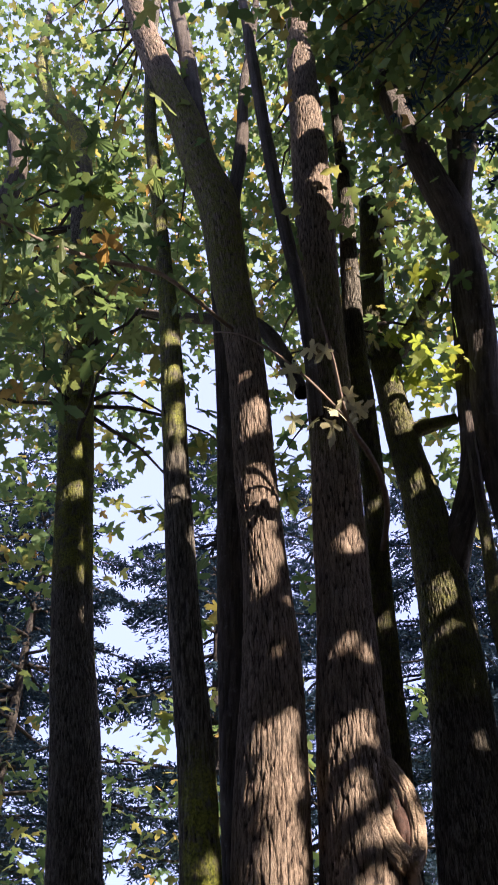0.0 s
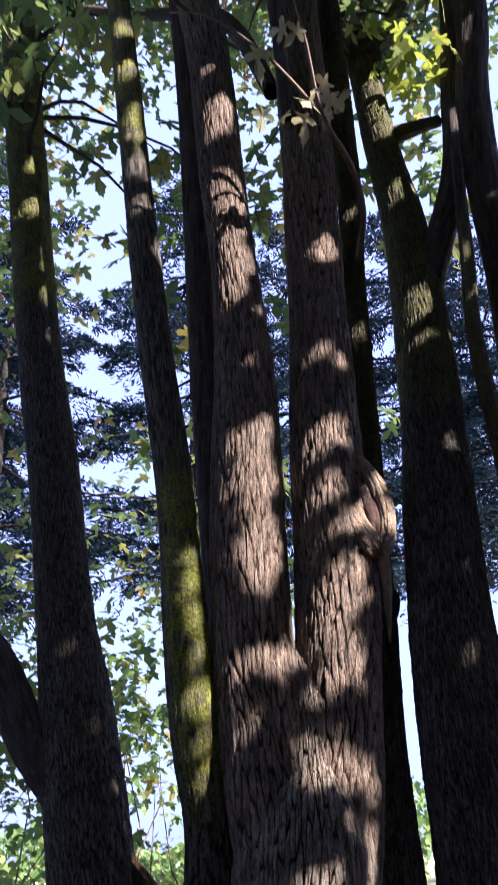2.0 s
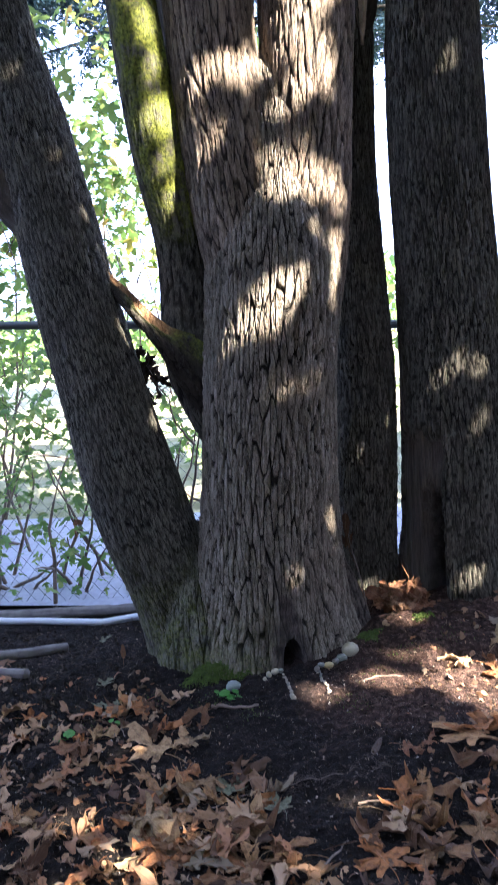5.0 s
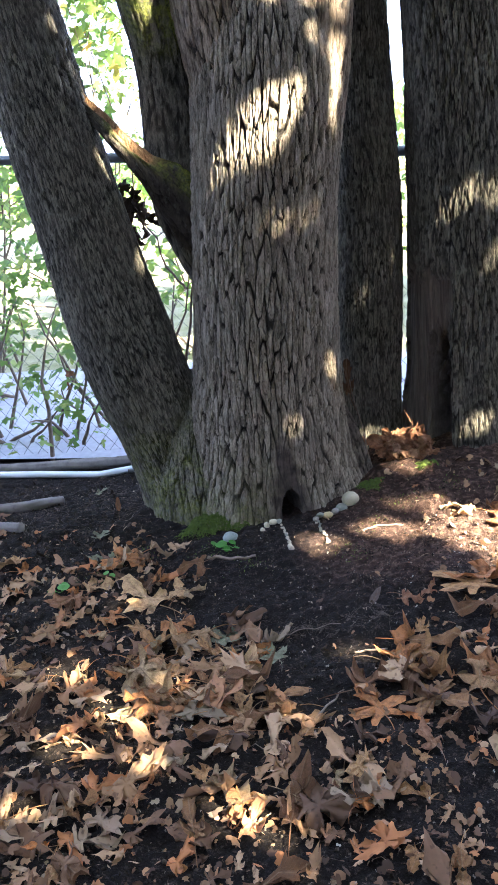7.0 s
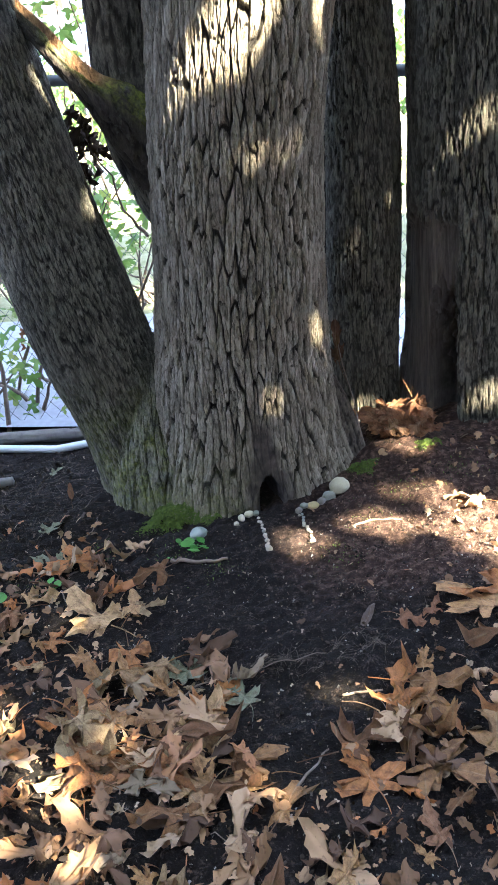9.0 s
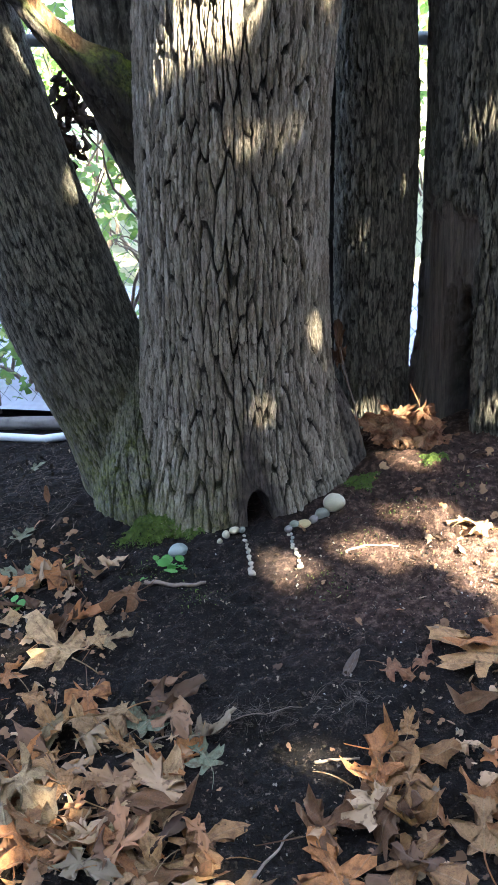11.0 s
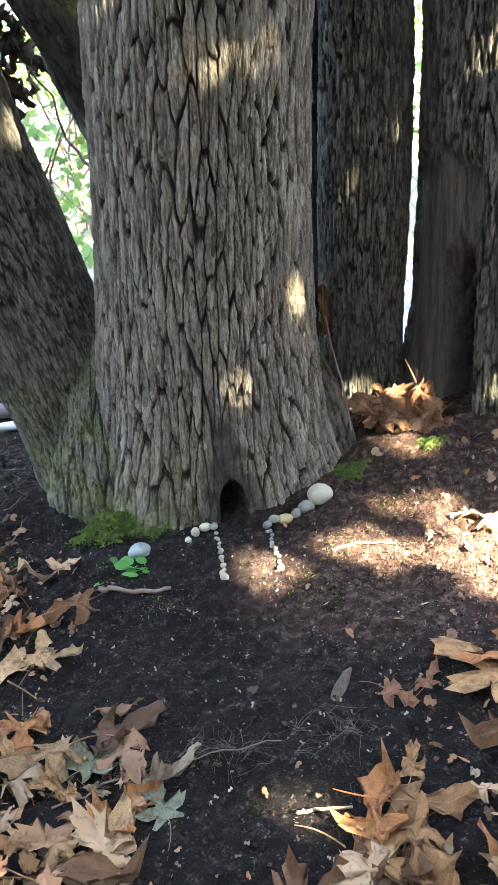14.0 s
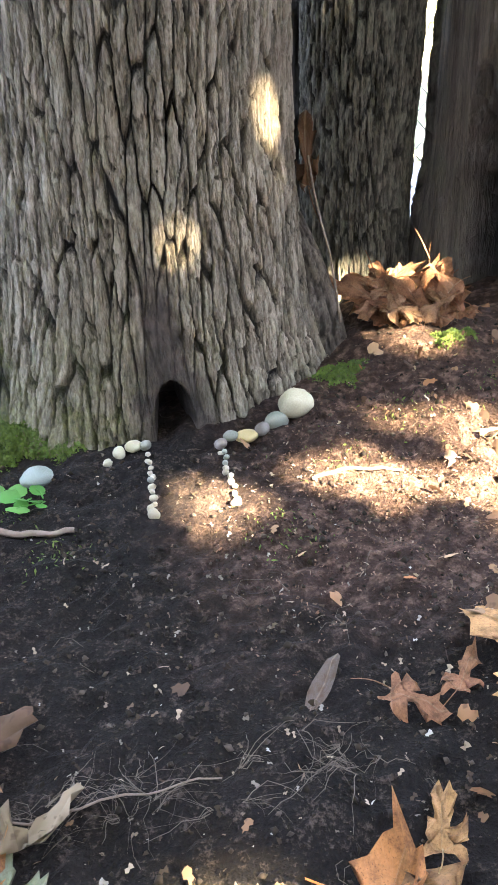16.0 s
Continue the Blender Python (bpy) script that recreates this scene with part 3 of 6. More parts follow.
def leaf_plate(half, fold=0.18, droop=0.25):
    """A leaf's corners round its middle, as a fan, folded along the midrib; tip along y, length 1."""
    outline = half + [(-x, y) for x, y in half[-2:0:-1]]
    pts = np.array([(0.0, 0.28)] + outline)
    z = -fold * np.abs(pts[:, 0]) - droop * pts[:, 1] ** 2 + 0.06
    n = len(outline)
    if n == 4:
        return np.column_stack([pts, z])[1:], np.array([(0, 1, 2), (0, 2, 3)])
    tris = np.array([(0, 1 + i, 1 + (i + 1) % n) for i in range(n)])
    return np.column_stack([pts, z]), tris


def turned(rs, n, tilt):
    """Random turns: any heading, leaning up to tilt radians from flat."""
    yaw, lean, side = rs.rand(n) * 2 * np.pi, rs.normal(0.35, 0.5, n) * tilt, rs.normal(0, 0.5, n) * tilt
    def rot(a, i, j):
        m = np.zeros((n, 3, 3))
        m[:, range(3), range(3)] = 1
        m[:, i, i], m[:, j, j], m[:, i, j], m[:, j, i] = np.cos(a), np.cos(a), -np.sin(a), np.sin(a)
        return m
    return rot(yaw, 0, 1) @ rot(-lean, 1, 2) @ rot(side, 2, 0)


def leaf_cloud(name, points, sizes, material, rs, tilt=0.9, half=SIMPLE):
    plate, tris = leaf_plate(half)
    plate = plate - np.array((0, 0.4, 0))
    n = len(points)
    co = np.einsum("nij,kj->nki", turned(rs, n, tilt), plate) * np.asarray(sizes)[:, None, None] + points[:, None, :]
    faces = (tris[None] + (np.arange(n) * len(plate))[:, None, None]).reshape(-1, 3)
    return new(name, fast_mesh(name, co.reshape(-1, 3), faces, material, True))


def sticks(name, lines, material, sides=5):
    """Thin twigs: each a list of (x, y, z, r)."""
    verts, faces, base = [], [], 0
    ang = np.arange(sides) / sides * 2 * np.pi
    for line in lines:
        p = np.asarray(line, dtype=float)
        t = np.gradient(p[:, :3], axis=0)
        t /= np.linalg.norm(t, axis=1)[:, None] + 1e-9
        ref = np.where(np.abs(t[:, 2:3]) < 0.9, np.array([[0, 0, 1.0]]), np.array([[1.0, 0, 0]]))
        a = np.cross(t, ref)
        a /= np.linalg.norm(a, axis=1)[:, None] + 1e-9
        b = np.cross(t, a)
        ring = p[:, None, :3] + p[:, None, 3:] * (a[:, None] * np.cos(ang)[None, :, None] + b[:, None] * np.sin(ang)[None, :, None])
        idx = base + np.arange(len(p) * sides).reshape(len(p), sides)
        faces.append(np.stack([idx[:-1], np.roll(idx[:-1], -1, 1), np.roll(idx[1:], -1, 1), idx[1:]], -1).reshape(-1, 4))
        verts.append(ring.reshape(-1, 3))
        base += len(p) * sides
    return new(name, fast_mesh(name, np.vstack(verts), np.vstack(faces), material))


def bent_line(rs, a, b, r0, r1, bend=0.12, n=6):
    a, b = np.array(a, dtype=float), np.array(b, dtype=float)
    t = np.linspace(0, 1, n)[:, None]
    d = np.linalg.norm(b - a)
    off = rs.normal(0, bend * d, 3)
    wig = rs.normal(0, 0.02 * d, (n, 3))
    wig[0] = 0
    return np.column_stack([a + (b - a) * t + off * (4 * t * (1 - t)) * 0.5 + wig, r0 + (r1 - r0) * t[:, 0]])


def make_crown(parent, centres, anchors, per, spread, size, rs, material=LEAF_GREEN, lines=True, half=SIMPLE):
    """Leaves in clumps, and the twigs that bear them."""
    centres = np.asarray(centres)
    pts = np.repeat(centres, per, 0) + rs.normal(0, 1, (len(centres) * per, 3)) * np.array((1, 1, 0.7)) * spread
    pts = pts[~sunlit_gap(pts)]
    sizes = size[0] + (size[1] - size[0]) * rs.rand(len(pts))
    tagged(under(leaf_cloud("crown", pts, sizes, material, rs, 0.9, half), parent, "green maple leaves, some turning yellow"), kind="stuff")
    if lines:
        anchors = np.asarray(anchors)
        twigs = []
        for c in centres:
            if np.linalg.norm(anchors[:, :3] - c, axis=1).min() > 1.5:
                continue
            d = np.linalg.norm(anchors[:, :3] - c, axis=1) + rs.rand(len(anchors)) * 0.8
            a = anchors[d.argmin()]
            line = bent_line(rs, a[:3], c, min(0.018, 0.25 * a[3]) if d.min() > 0.8 else 0.008, 0.002, 0.16)
            if not sunlit_gap(np.vstack([line[:, :3], 0.5 * (line[1:, :3] + line[:-1, :3])]), 0.0).any():
                twigs.append(line)
        tagged(under(sticks("twig_mass", twigs, BARK_FAR), parent, "thin dark twigs"), kind="stuff")


# ---- the clump of maple trunks ----
def tree_root(label, at):
    ob = new("maple_tree")
    ob.location = at
    tagged(ob, label, "tree", group="maple trees")
    bpy.context.view_layer.update()
    return ob


def moss_band(z0, z1, strength, facing=None):
    def f(z, ang, ring):
        v = strength * smoothstep(z0 - 0.15, z0 + 0.1, z) * (1 - smoothstep(z1 - 0.1, z1 + 0.3, z))
        if facing is not None:
            v = v * smoothstep(-0.3, 0.6, ring @ np.array(facing))
        return v
    return f


def main_base(rad, ang, line, relief, ring):
    z = line[:, 2][:, None]
    flare = np.exp(-np.clip(z + 0.02, 0, None) / 0.13)
    rad = rad * (1 + flare * (0.10 + 0.10 * np.cos(3 * ang + 0.6) + 0.05 * np.cos(7 * ang + 2.0)))
    x = line[:, 0][:, None] + ring[:, :, 0] * rad
    front = ring[:, :, 1] < -0.3
    zz = np.broadcast_to(z, rad.shape)
    ragged = 0.016 * lattice(ang / (2 * np.pi), zz / 0.035, 60, 301) + 0.008 * lattice(ang / (2 * np.pi), zz / 0.012, 120, 302)
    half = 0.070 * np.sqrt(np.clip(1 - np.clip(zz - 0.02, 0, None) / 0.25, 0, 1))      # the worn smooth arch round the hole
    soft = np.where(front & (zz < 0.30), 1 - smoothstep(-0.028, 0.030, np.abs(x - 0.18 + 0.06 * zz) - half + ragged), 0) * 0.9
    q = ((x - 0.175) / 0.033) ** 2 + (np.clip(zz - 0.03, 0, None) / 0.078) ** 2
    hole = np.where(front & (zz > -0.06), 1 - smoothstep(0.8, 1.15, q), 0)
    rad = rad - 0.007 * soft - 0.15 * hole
    # the hole's inside takes the arch's darker tone too
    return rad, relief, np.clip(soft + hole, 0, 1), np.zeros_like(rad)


CLUMP = tree_root("clump of ridged maple trunks with a small hole", (0.1, 3.45, 0))
M_POINTS = [(0.12, 3.43, -0.12, 0.315), (0.12, 3.43, 0.09, 0.296), (0.14, 3.43, 0.44, 0.266), (0.165, 3.43, 0.75, 0.252), (0.195, 3.43, 1.05, 0.248), (0.24, 3.43, 1.42, 0.248), (0.258, 3.46, 1.66, 0.195), (0.262, 3.46, 1.88, 0.165), (0.264, 3.455, 2.0, 0.13), (0.265, 3.45, 2.08, 0.085), (0.266, 3.45, 2.13, 0.03)]
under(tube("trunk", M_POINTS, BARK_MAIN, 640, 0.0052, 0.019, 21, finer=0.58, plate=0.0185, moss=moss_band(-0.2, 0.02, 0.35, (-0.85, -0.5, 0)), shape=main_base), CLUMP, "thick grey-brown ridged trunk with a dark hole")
MA_POINTS = [(0.17, 3.42, 1.15, 0.13), (0.14, 3.41, 1.5, 0.158), (0.10, 3.40, 1.95, 0.158), (0.09, 3.40, 2.42, 0.157), (0.10, 3.37, 2.85, 0.148), (0.11, 3.37, 3.30, 0.130), (0.09, 3.36, 3.82, 0.108), (0.05, 3.34, 4.40, 0.112), (0.00, 3.33, 5.30, 0.114), (-0.10, 3.33, 6.10, 0.13), (-0.19, 3.33, 7.00, 0.155), (-0.34, 3.33, 7.6, 0.15), (-0.55, 3.33, 8.56, 0.145), (-0.88, 3.33, 9.79, 0.14), (-1.23, 3.33, 11.35, 0.12), (-1.6, 3.33, 13.5, 0.08)]
under(tube("limb", MA_POINTS, BARK_WARM, 190, 0.011, 0.014, 22, finer=0.5, plate=0.02, moss=moss_band(5.5, 9.0, 0.7)), CLUMP)
MB_POINTS = [(0.32, 3.44, 1.15, 0.13), (0.355, 3.435, 1.5, 0.16), (0.40, 3.45, 1.95, 0.165), (0.43, 3.45, 2.35, 0.170), (0.44, 3.46, 2.85, 0.158), (0.46, 3.47, 3.35, 0.145), (0.48, 3.49, 4.0, 0.138), (0.50, 3.50, 4.7, 0.138), (0.51, 3.50, 5.6, 0.138), (0.52, 3.50, 6.4, 0.14), (0.55, 3.50, 7.86, 0.155), (0.58, 3.50, 10.17, 0.14), (0.63, 3.50, 11.8, 0.135), (0.7, 3.5, 14, 0.09)]
under(tube("limb", MB_POINTS, BARK_WARM, 190, 0.011, 0.014, 23, finer=0.5, plate=0.02, moss=moss_band(4.6, 6.2, 0.35)), CLUMP)


def burl_shape(rad, ang, line, relief, ring):
    s = line[:, 2][:, None]
    rad = rad * (1 + 0.12 * np.sin(3 * ang + s * 23) + 0.10 * np.sin(5 * ang - s * 37) + 0.06 * np.sin(9 * ang + s * 55))
    return rad, relief * 0.6 + 0.3, np.zeros_like(rad), np.zeros_like(rad)


under(tube("burl", [(0.47, 3.43, 2.24, 0.05), (0.52, 3.42, 2.38, 0.078), (0.545, 3.42, 2.50, 0.09), (0.55, 3.42, 2.62, 0.088), (0.535, 3.425, 2.74, 0.075), (0.49, 3.44, 2.90, 0.04)], BARK, 120, 0.008, 0.014, 24, shape=burl_shape), CLUMP, "swollen knobbly burl")
under(tube("callus", [(0.505, 3.36, 2.69, 0.014), (0.515, 3.332, 2.62, 0.03), (0.54, 3.318, 2.52, 0.036), (0.585, 3.318, 2.455, 0.042), (0.632, 3.332, 2.49, 0.032), (0.645, 3.345, 2.60, 0.033), (0.622, 3.352, 2.71, 0.034), (0.57, 3.372, 2.83, 0.028), (0.54, 3.385, 2.88, 0.012)], CALLUS, 64, 0.006, 0.012, 26, wobble=0.42, plate=0.022), CLUMP, "smooth tan callus rim round an old wound")
# raised tube in dark reddish colour stands for the shaded hollow
under(tube("scar", [(0.585, 3.352, 2.46, 0.026), (0.59, 3.352, 2.56, 0.036), (0.58, 3.36, 2.66, 0.034), (0.56, 3.375, 2.75, 0.02)], WOOD_SCAR, 40, 0.008, 0.012, 27, wobble=0.12), CLUMP, "reddish bare wood in the wound, darkened for the hollow")
under(tube("callus", [(0.60, 3.325, 2.46, 0.026), (0.612, 3.335, 2.36, 0.022), (0.608, 3.35, 2.24, 0.016), (0.60, 3.37, 2.10, 0.008)], CALLUS, 36, 0.009, 0.008, 28, wobble=0.2, plate=0.03), CLUMP)
MA2_POINTS = [(0.05, 3.58, 1.7, 0.11), (-0.01, 3.62, 2.5, 0.095), (-0.05, 3.65, 3.2, 0.085), (-0.08, 3.65, 4.0, 0.078), (-0.11, 3.62, 5.2, 0.072), (-0.2, 3.55, 6.6, 0.06), (-0.25, 3.5, 7.5, 0.05)]
under(tube("limb", MA2_POINTS, BARK_FAR, 60, 0.03, 0.010, 25), CLUMP)


def left_base(rad, ang, line, relief, ring):
    z = line[:, 2][:, None]
    flare = np.exp(-np.clip(z + 0.02, 0, None) / 0.14)
    return rad * (1 + flare * (0.06 + 0.07 * np.cos(4 * ang + 1.0))), relief, np.zeros_like(rad), np.zeros_like(rad)


T1_POINTS = [(-0.16, 3.44, -0.15, 0.18), (-0.195, 3.47, 0.0, 0.172), (-0.245, 3.50, 0.2, 0.172), (-0.358, 3.52, 0.59, 0.183), (-0.447, 3.55, 1.02, 0.163), (-0.54, 3.60, 1.53, 0.155), (-0.615, 3.64, 2.0, 0.142), (-0.68, 3.68, 2.36, 0.120), (-0.77, 3.72, 3.0, 0.116), (-0.86, 3.76, 3.5, 0.112), (-0.95, 3.80, 4.1, 0.112), (-1.06, 3.86, 4.95, 0.114), (-1.2, 3.94, 6.0, 0.112), (-1.33, 4.0, 7.0, 0.105), (-1.46, 4.05, 7.93, 0.09), (-1.62, 4.08, 9.0, 0.085)]
under(tube("stem", T1_POINTS, BARK_SHADED, 260, 0.009, 0.013, 31, plate=0.0105, finer=0.5, moss=lambda z, a, ring: np.maximum(moss_band(-0.2, 0.2, 0.3)(z, a, ring), moss_band(4.0, 7.2, 0.85)(z, a, ring)), shape=left_base), CLUMP, "leaning trunk, mossy at its foot")
under(tube("limb", [(-0.60, 3.63, 1.62, 0.10), (-0.78, 3.60, 1.85, 0.085), (-0.91, 3.61, 2.12, 0.08), (-1.09, 3.60, 2.37, 0.07), (-1.35, 3.6, 2.7, 0.06), (-1.8, 3.65, 3.6, 0.05), (-2.1, 3.8, 5.2, 0.05), (-2.2, 3.9, 7.2, 0.07), (-2.12, 3.9, 8.68, 0.09), (-2.5, 3.9, 9.86, 0.075), (-3.0, 3.9, 11.5, 0.05)], BARK_FAR, 56, 0.03, 0.008, 32), CLUMP)
under(tube("limb", [(-1.5, 4.07, 8.6, 0.08), (-1.76, 4.10, 9.87, 0.095), (-2.10, 4.10, 10.41, 0.085), (-2.42, 4.10, 11.6, 0.07), (-2.6, 4.1, 13.5, 0.04)], BARK_FAR, 40, 0.04, 0.008, 33, moss=moss_band(9, 12, 0.8)), CLUMP)
under(tube("root_web", [(-0.10, 3.42, -0.15, 0.25), (-0.11, 3.425, 0.05, 0.215), (-0.125, 3.445, 0.20, 0.165), (-0.135, 3.48, 0.33, 0.105), (-0.145, 3.51, 0.42, 0.055), (-0.15, 3.53, 0.47, 0.02)], BARK_SHADED, 260, 0.006, 0.014, 61, plate=0.02, finer=0.5, moss=moss_band(-0.2, 0.2, 0.35)), CLUMP, "fused mossy root between the trunks")
def torn_shape(rad, ang, line, relief, ring):
    """The limb's upper side is torn away to bare splintered wood."""
    t = np.linspace(0, 1, len(line))[:, None]
    # mask faces the sun side, so torn tan wood also paints the lit top
    up = ring[:, :, 2] + 0.5 * ring[:, :, 0] - 0.25 * ring[:, :, 1]
    bare = smoothstep(0.55, 0.75, up + 0.3 * lattice(ang / (2 * np.pi), t * 14, 12, 321)) * smoothstep(0.30, 0.42, t)
    splinters = 0.28 * lattice(ang / (2 * np.pi), t * 3, 26, 322) + 0.16 * lattice(ang / (2 * np.pi), t * 9, 14, 323)
    return rad * (1 + 0.12 * np.sin(3 * ang + 5 * t) * t + splinters * t - 0.35 * bare), relief, np.zeros_like(rad), bare


T2_POINTS = [(0.13, 3.66, -0.1, 0.12), (0.09, 3.66, 0.4, 0.10), (0.025, 3.66, 0.72, 0.10), (-0.035, 3.66, 0.9, 0.115), (-0.08, 3.64, 1.1, 0.128), (-0.085, 3.52, 1.48, 0.098), (-0.125, 3.42, 1.8, 0.098), (-0.155, 3.37, 2.15, 0.09), (-0.18, 3.36, 2.55, 0.08), (-0.21, 3.36, 2.9, 0.078), (-0.27, 3.36, 3.4, 0.076), (-0.32, 3.36, 3.9, 0.074), (-0.385, 3.36, 4.6, 0.071), (-0.47, 3.36, 5.55, 0.068), (-0.57, 3.36, 6.45, 0.056), (-0.72, 3.36, 7.65, 0.056), (-0.83, 3.36, 8.65, 0.056), (-0.94, 3.36, 10.5, 0.05), (-1.0, 3.4, 13, 0.035)]
under(tube("stem", T2_POINTS, BARK_SHADED, 110, 0.015, 0.008, 34, plate=0.02, moss=lambda z, a, ring: np.maximum(moss_band(1.6, 2.7, 1.2, (0.5, -0.86, 0))(z, a, ring), moss_band(4.6, 9.0, 0.8)(z, a, ring))), CLUMP, "slanting trunk with bright green moss")
under(tube("branch_stub", [(-0.02, 3.58, 0.98, 0.12), (-0.11, 3.52, 1.10, 0.085), (-0.19, 3.49, 1.19, 0.052), (-0.26, 3.50, 1.27, 0.038), (-0.33, 3.54, 1.36, 0.031), (-0.40, 3.58, 1.45, 0.022), (-0.44, 3.60, 1.51, 0.006)], BARK_TORN, 90, 0.006, 0.012, 35, moss=moss_band(1.0, 1.22, 0.9, (0.3, 0.0, 0.95)), shape=torn_shape, plate=0.018), CLUMP, "broken limb with torn tan wood on top")
under(tube("limb", [(-0.30, 3.33, 7.5, 0.10), (-0.38, 3.40, 8.2, 0.092), (-0.58, 3.45, 10.1, 0.085), (-0.78, 3.5, 11.66, 0.08), (-1.0, 3.6, 13.5, 0.05)], BARK_FAR, 40, 0.04, 0.008, 36), CLUMP)
under(tube("limb", [(-0.12, 3.34, 6.6, 0.07), (-0.07, 3.40, 7.42, 0.056), (-0.02, 3.45, 8.27, 0.058), (0.0, 3.5, 9.5, 0.045), (0.1, 3.5, 10.8, 0.042), (0.2, 3.5, 13, 0.03)], BARK_FAR, 36, 0.04, 0.006, 37), CLUMP)
# long thin limb that crosses before the forks
under(tube("limb", [(0.40, 3.32, 4.75, 0.035), (0.36, 3.2, 5.6, 0.04), (0.25, 3.1, 6.6, 0.048), (0.14, 3.05, 8.0, 0.05), (0.02, 3.05, 10.0, 0.048), (-0.1, 3.1, 12.0, 0.04)], BARK_FAR, 28, 0.05, 0.005, 38), CLUMP, "long thin dark limb")
under(tube("limb", [(0.35, 3.55, 5.2, 0.05), (0.2, 3.8, 6.0, 0.055), (0.0, 4.0, 6.5, 0.05), (-0.4, 4.3, 6.9, 0.045), (-1.0, 4.6, 7.4, 0.035)], BARK_FAR, 28, 0.05, 0.005, 39), CLUMP)

under(tube("root", [(0.365, 3.47, 0.32, 0.03), (0.405, 3.44, 0.21, 0.042), (0.43, 3.415, 0.11, 0.050), (0.45, 3.39, 0.03, 0.045), (0.465, 3.36, -0.05, 0.03)], BARK, 60, 0.006, 0.008, 62, wobble=0.10, plate=0.016), CLUMP, "short root spreading between the trunks")

BACK_TREE = tree_root("slim dark maple trunk close behind the clump", (0.55, 3.70, 0.08))
T3_POINTS = [(0.53, 3.70, -0.06, 0.14), (0.535, 3.70, 0.2, 0.118), (0.56, 3.70, 0.65, 0.122), (0.58, 3.71, 1.0, 0.118), (0.585, 3.73, 1.38, 0.102), (0.61, 3.74, 1.83, 0.078), (0.645, 3.75, 2.25, 0.066), (0.66, 3.72, 2.8, 0.064), (0.67, 3.70, 3.24, 0.066), (0.70, 3.70, 4.03, 0.064), (0.735, 3.70, 4.62, 0.07), (0.74, 3.70, 5.33, 0.08), (0.75, 3.70, 6.0, 0.075), (0.85, 3.7, 8.0, 0.06), (0.9, 3.7, 10, 0.04)]
under(tube("trunk", T3_POINTS, BARK_SHADED, 170, 0.009, 0.015, 41, finer=0.5, plate=0.0105, moss=moss_band(3.0, 5.6, 0.5)), BACK_TREE)
# stem added to close the dark gap, its shade given by near-black bark
under(tube("stem", [(0.45, 3.88, -0.05, 0.12), (0.47, 3.88, 0.6, 0.105), (0.48, 3.88, 1.1, 0.10), (0.52, 3.86, 1.8, 0.085), (0.57, 3.82, 2.4, 0.06), (0.63, 3.76, 3.0, 0.04)], BARK_DARK, 90, 0.014, 0.010, 40), BACK_TREE, "second stem added to close the dark gap")
under(tube("branch_stub", [(0.64, 3.73, 2.24, 0.04), (0.69, 3.71, 2.31, 0.032), (0.71, 3.70, 2.38, 0.014)], BARK_FAR, 30, 0.015, 0.006, 42), BACK_TREE)


def hollow_base(rad, ang, line, relief, ring):
    """Bare weathered wood under a torn bark edge, with a dark cavity at its foot and a thick bark flank beside it."""
    z = line[:, 2][:, None]
    rad = rad * (1 + np.exp(-np.clip(z - 0.05, 0, None) / 0.16) * (0.06 + 0.16 * np.cos(3 * (ang - radians(278)))))
    zz = np.broadcast_to(z, rad.shape)
    ragged = 0.10 * lattice(ang / (2 * np.pi), zz / 0.08, 40, 311) + 0.05 * lattice(ang / (2 * np.pi), zz / 0.02, 90, 312)
    d = np.abs(ang - radians(203)) / radians(40) + ragged
    bare = (1 - smoothstep(0.93, 1.03, d)) * (1 - smoothstep(0.70, 0.74, zz + 0.5 * ragged))
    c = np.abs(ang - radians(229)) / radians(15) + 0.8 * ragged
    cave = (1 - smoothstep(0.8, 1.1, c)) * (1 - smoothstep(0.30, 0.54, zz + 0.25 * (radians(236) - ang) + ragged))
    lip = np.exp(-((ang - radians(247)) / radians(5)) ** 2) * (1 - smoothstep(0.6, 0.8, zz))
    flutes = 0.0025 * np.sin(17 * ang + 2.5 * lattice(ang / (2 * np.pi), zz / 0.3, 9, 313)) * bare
    # cave goes out as the smooth mask, so it gets the darker tone
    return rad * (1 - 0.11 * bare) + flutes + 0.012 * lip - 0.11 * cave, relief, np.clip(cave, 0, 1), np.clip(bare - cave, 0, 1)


RIGHT_TREE = tree_root("stout dark maple with hollow foot and mossy limbs", (0.89, 3.65, 0.1))
T4_POINTS = [(0.89, 3.65, -0.05, 0.245), (0.89, 3.65, 0.2, 0.222), (0.91, 3.65, 0.9, 0.212), (0.91, 3.65, 1.35, 0.197), (0.905, 3.66, 1.79, 0.186), (0.92, 3.69, 2.25, 0.176), (0.96, 3.74, 2.75, 0.168), (1.0, 3.79, 3.1, 0.158), (1.03, 3.82, 3.6, 0.148), (1.055, 3.87, 4.1, 0.138), (1.06, 3.93, 4.6, 0.124), (1.03, 3.98, 5.1, 0.108), (1.0, 4.02, 5.8, 0.10), (0.98, 4.05, 6.5, 0.105), (1.03, 4.05, 7.1, 0.10), (1.08, 4.05, 7.7, 0.09), (1.12, 4.05, 8.25, 0.082)]
under(tube("trunk", T4_POINTS, BARK_SHADED, 270, 0.011, 0.016, 43, plate=0.0125, finer=0.45, moss=moss_band(3.3, 8.5, 0.5), shape=hollow_base), RIGHT_TREE)
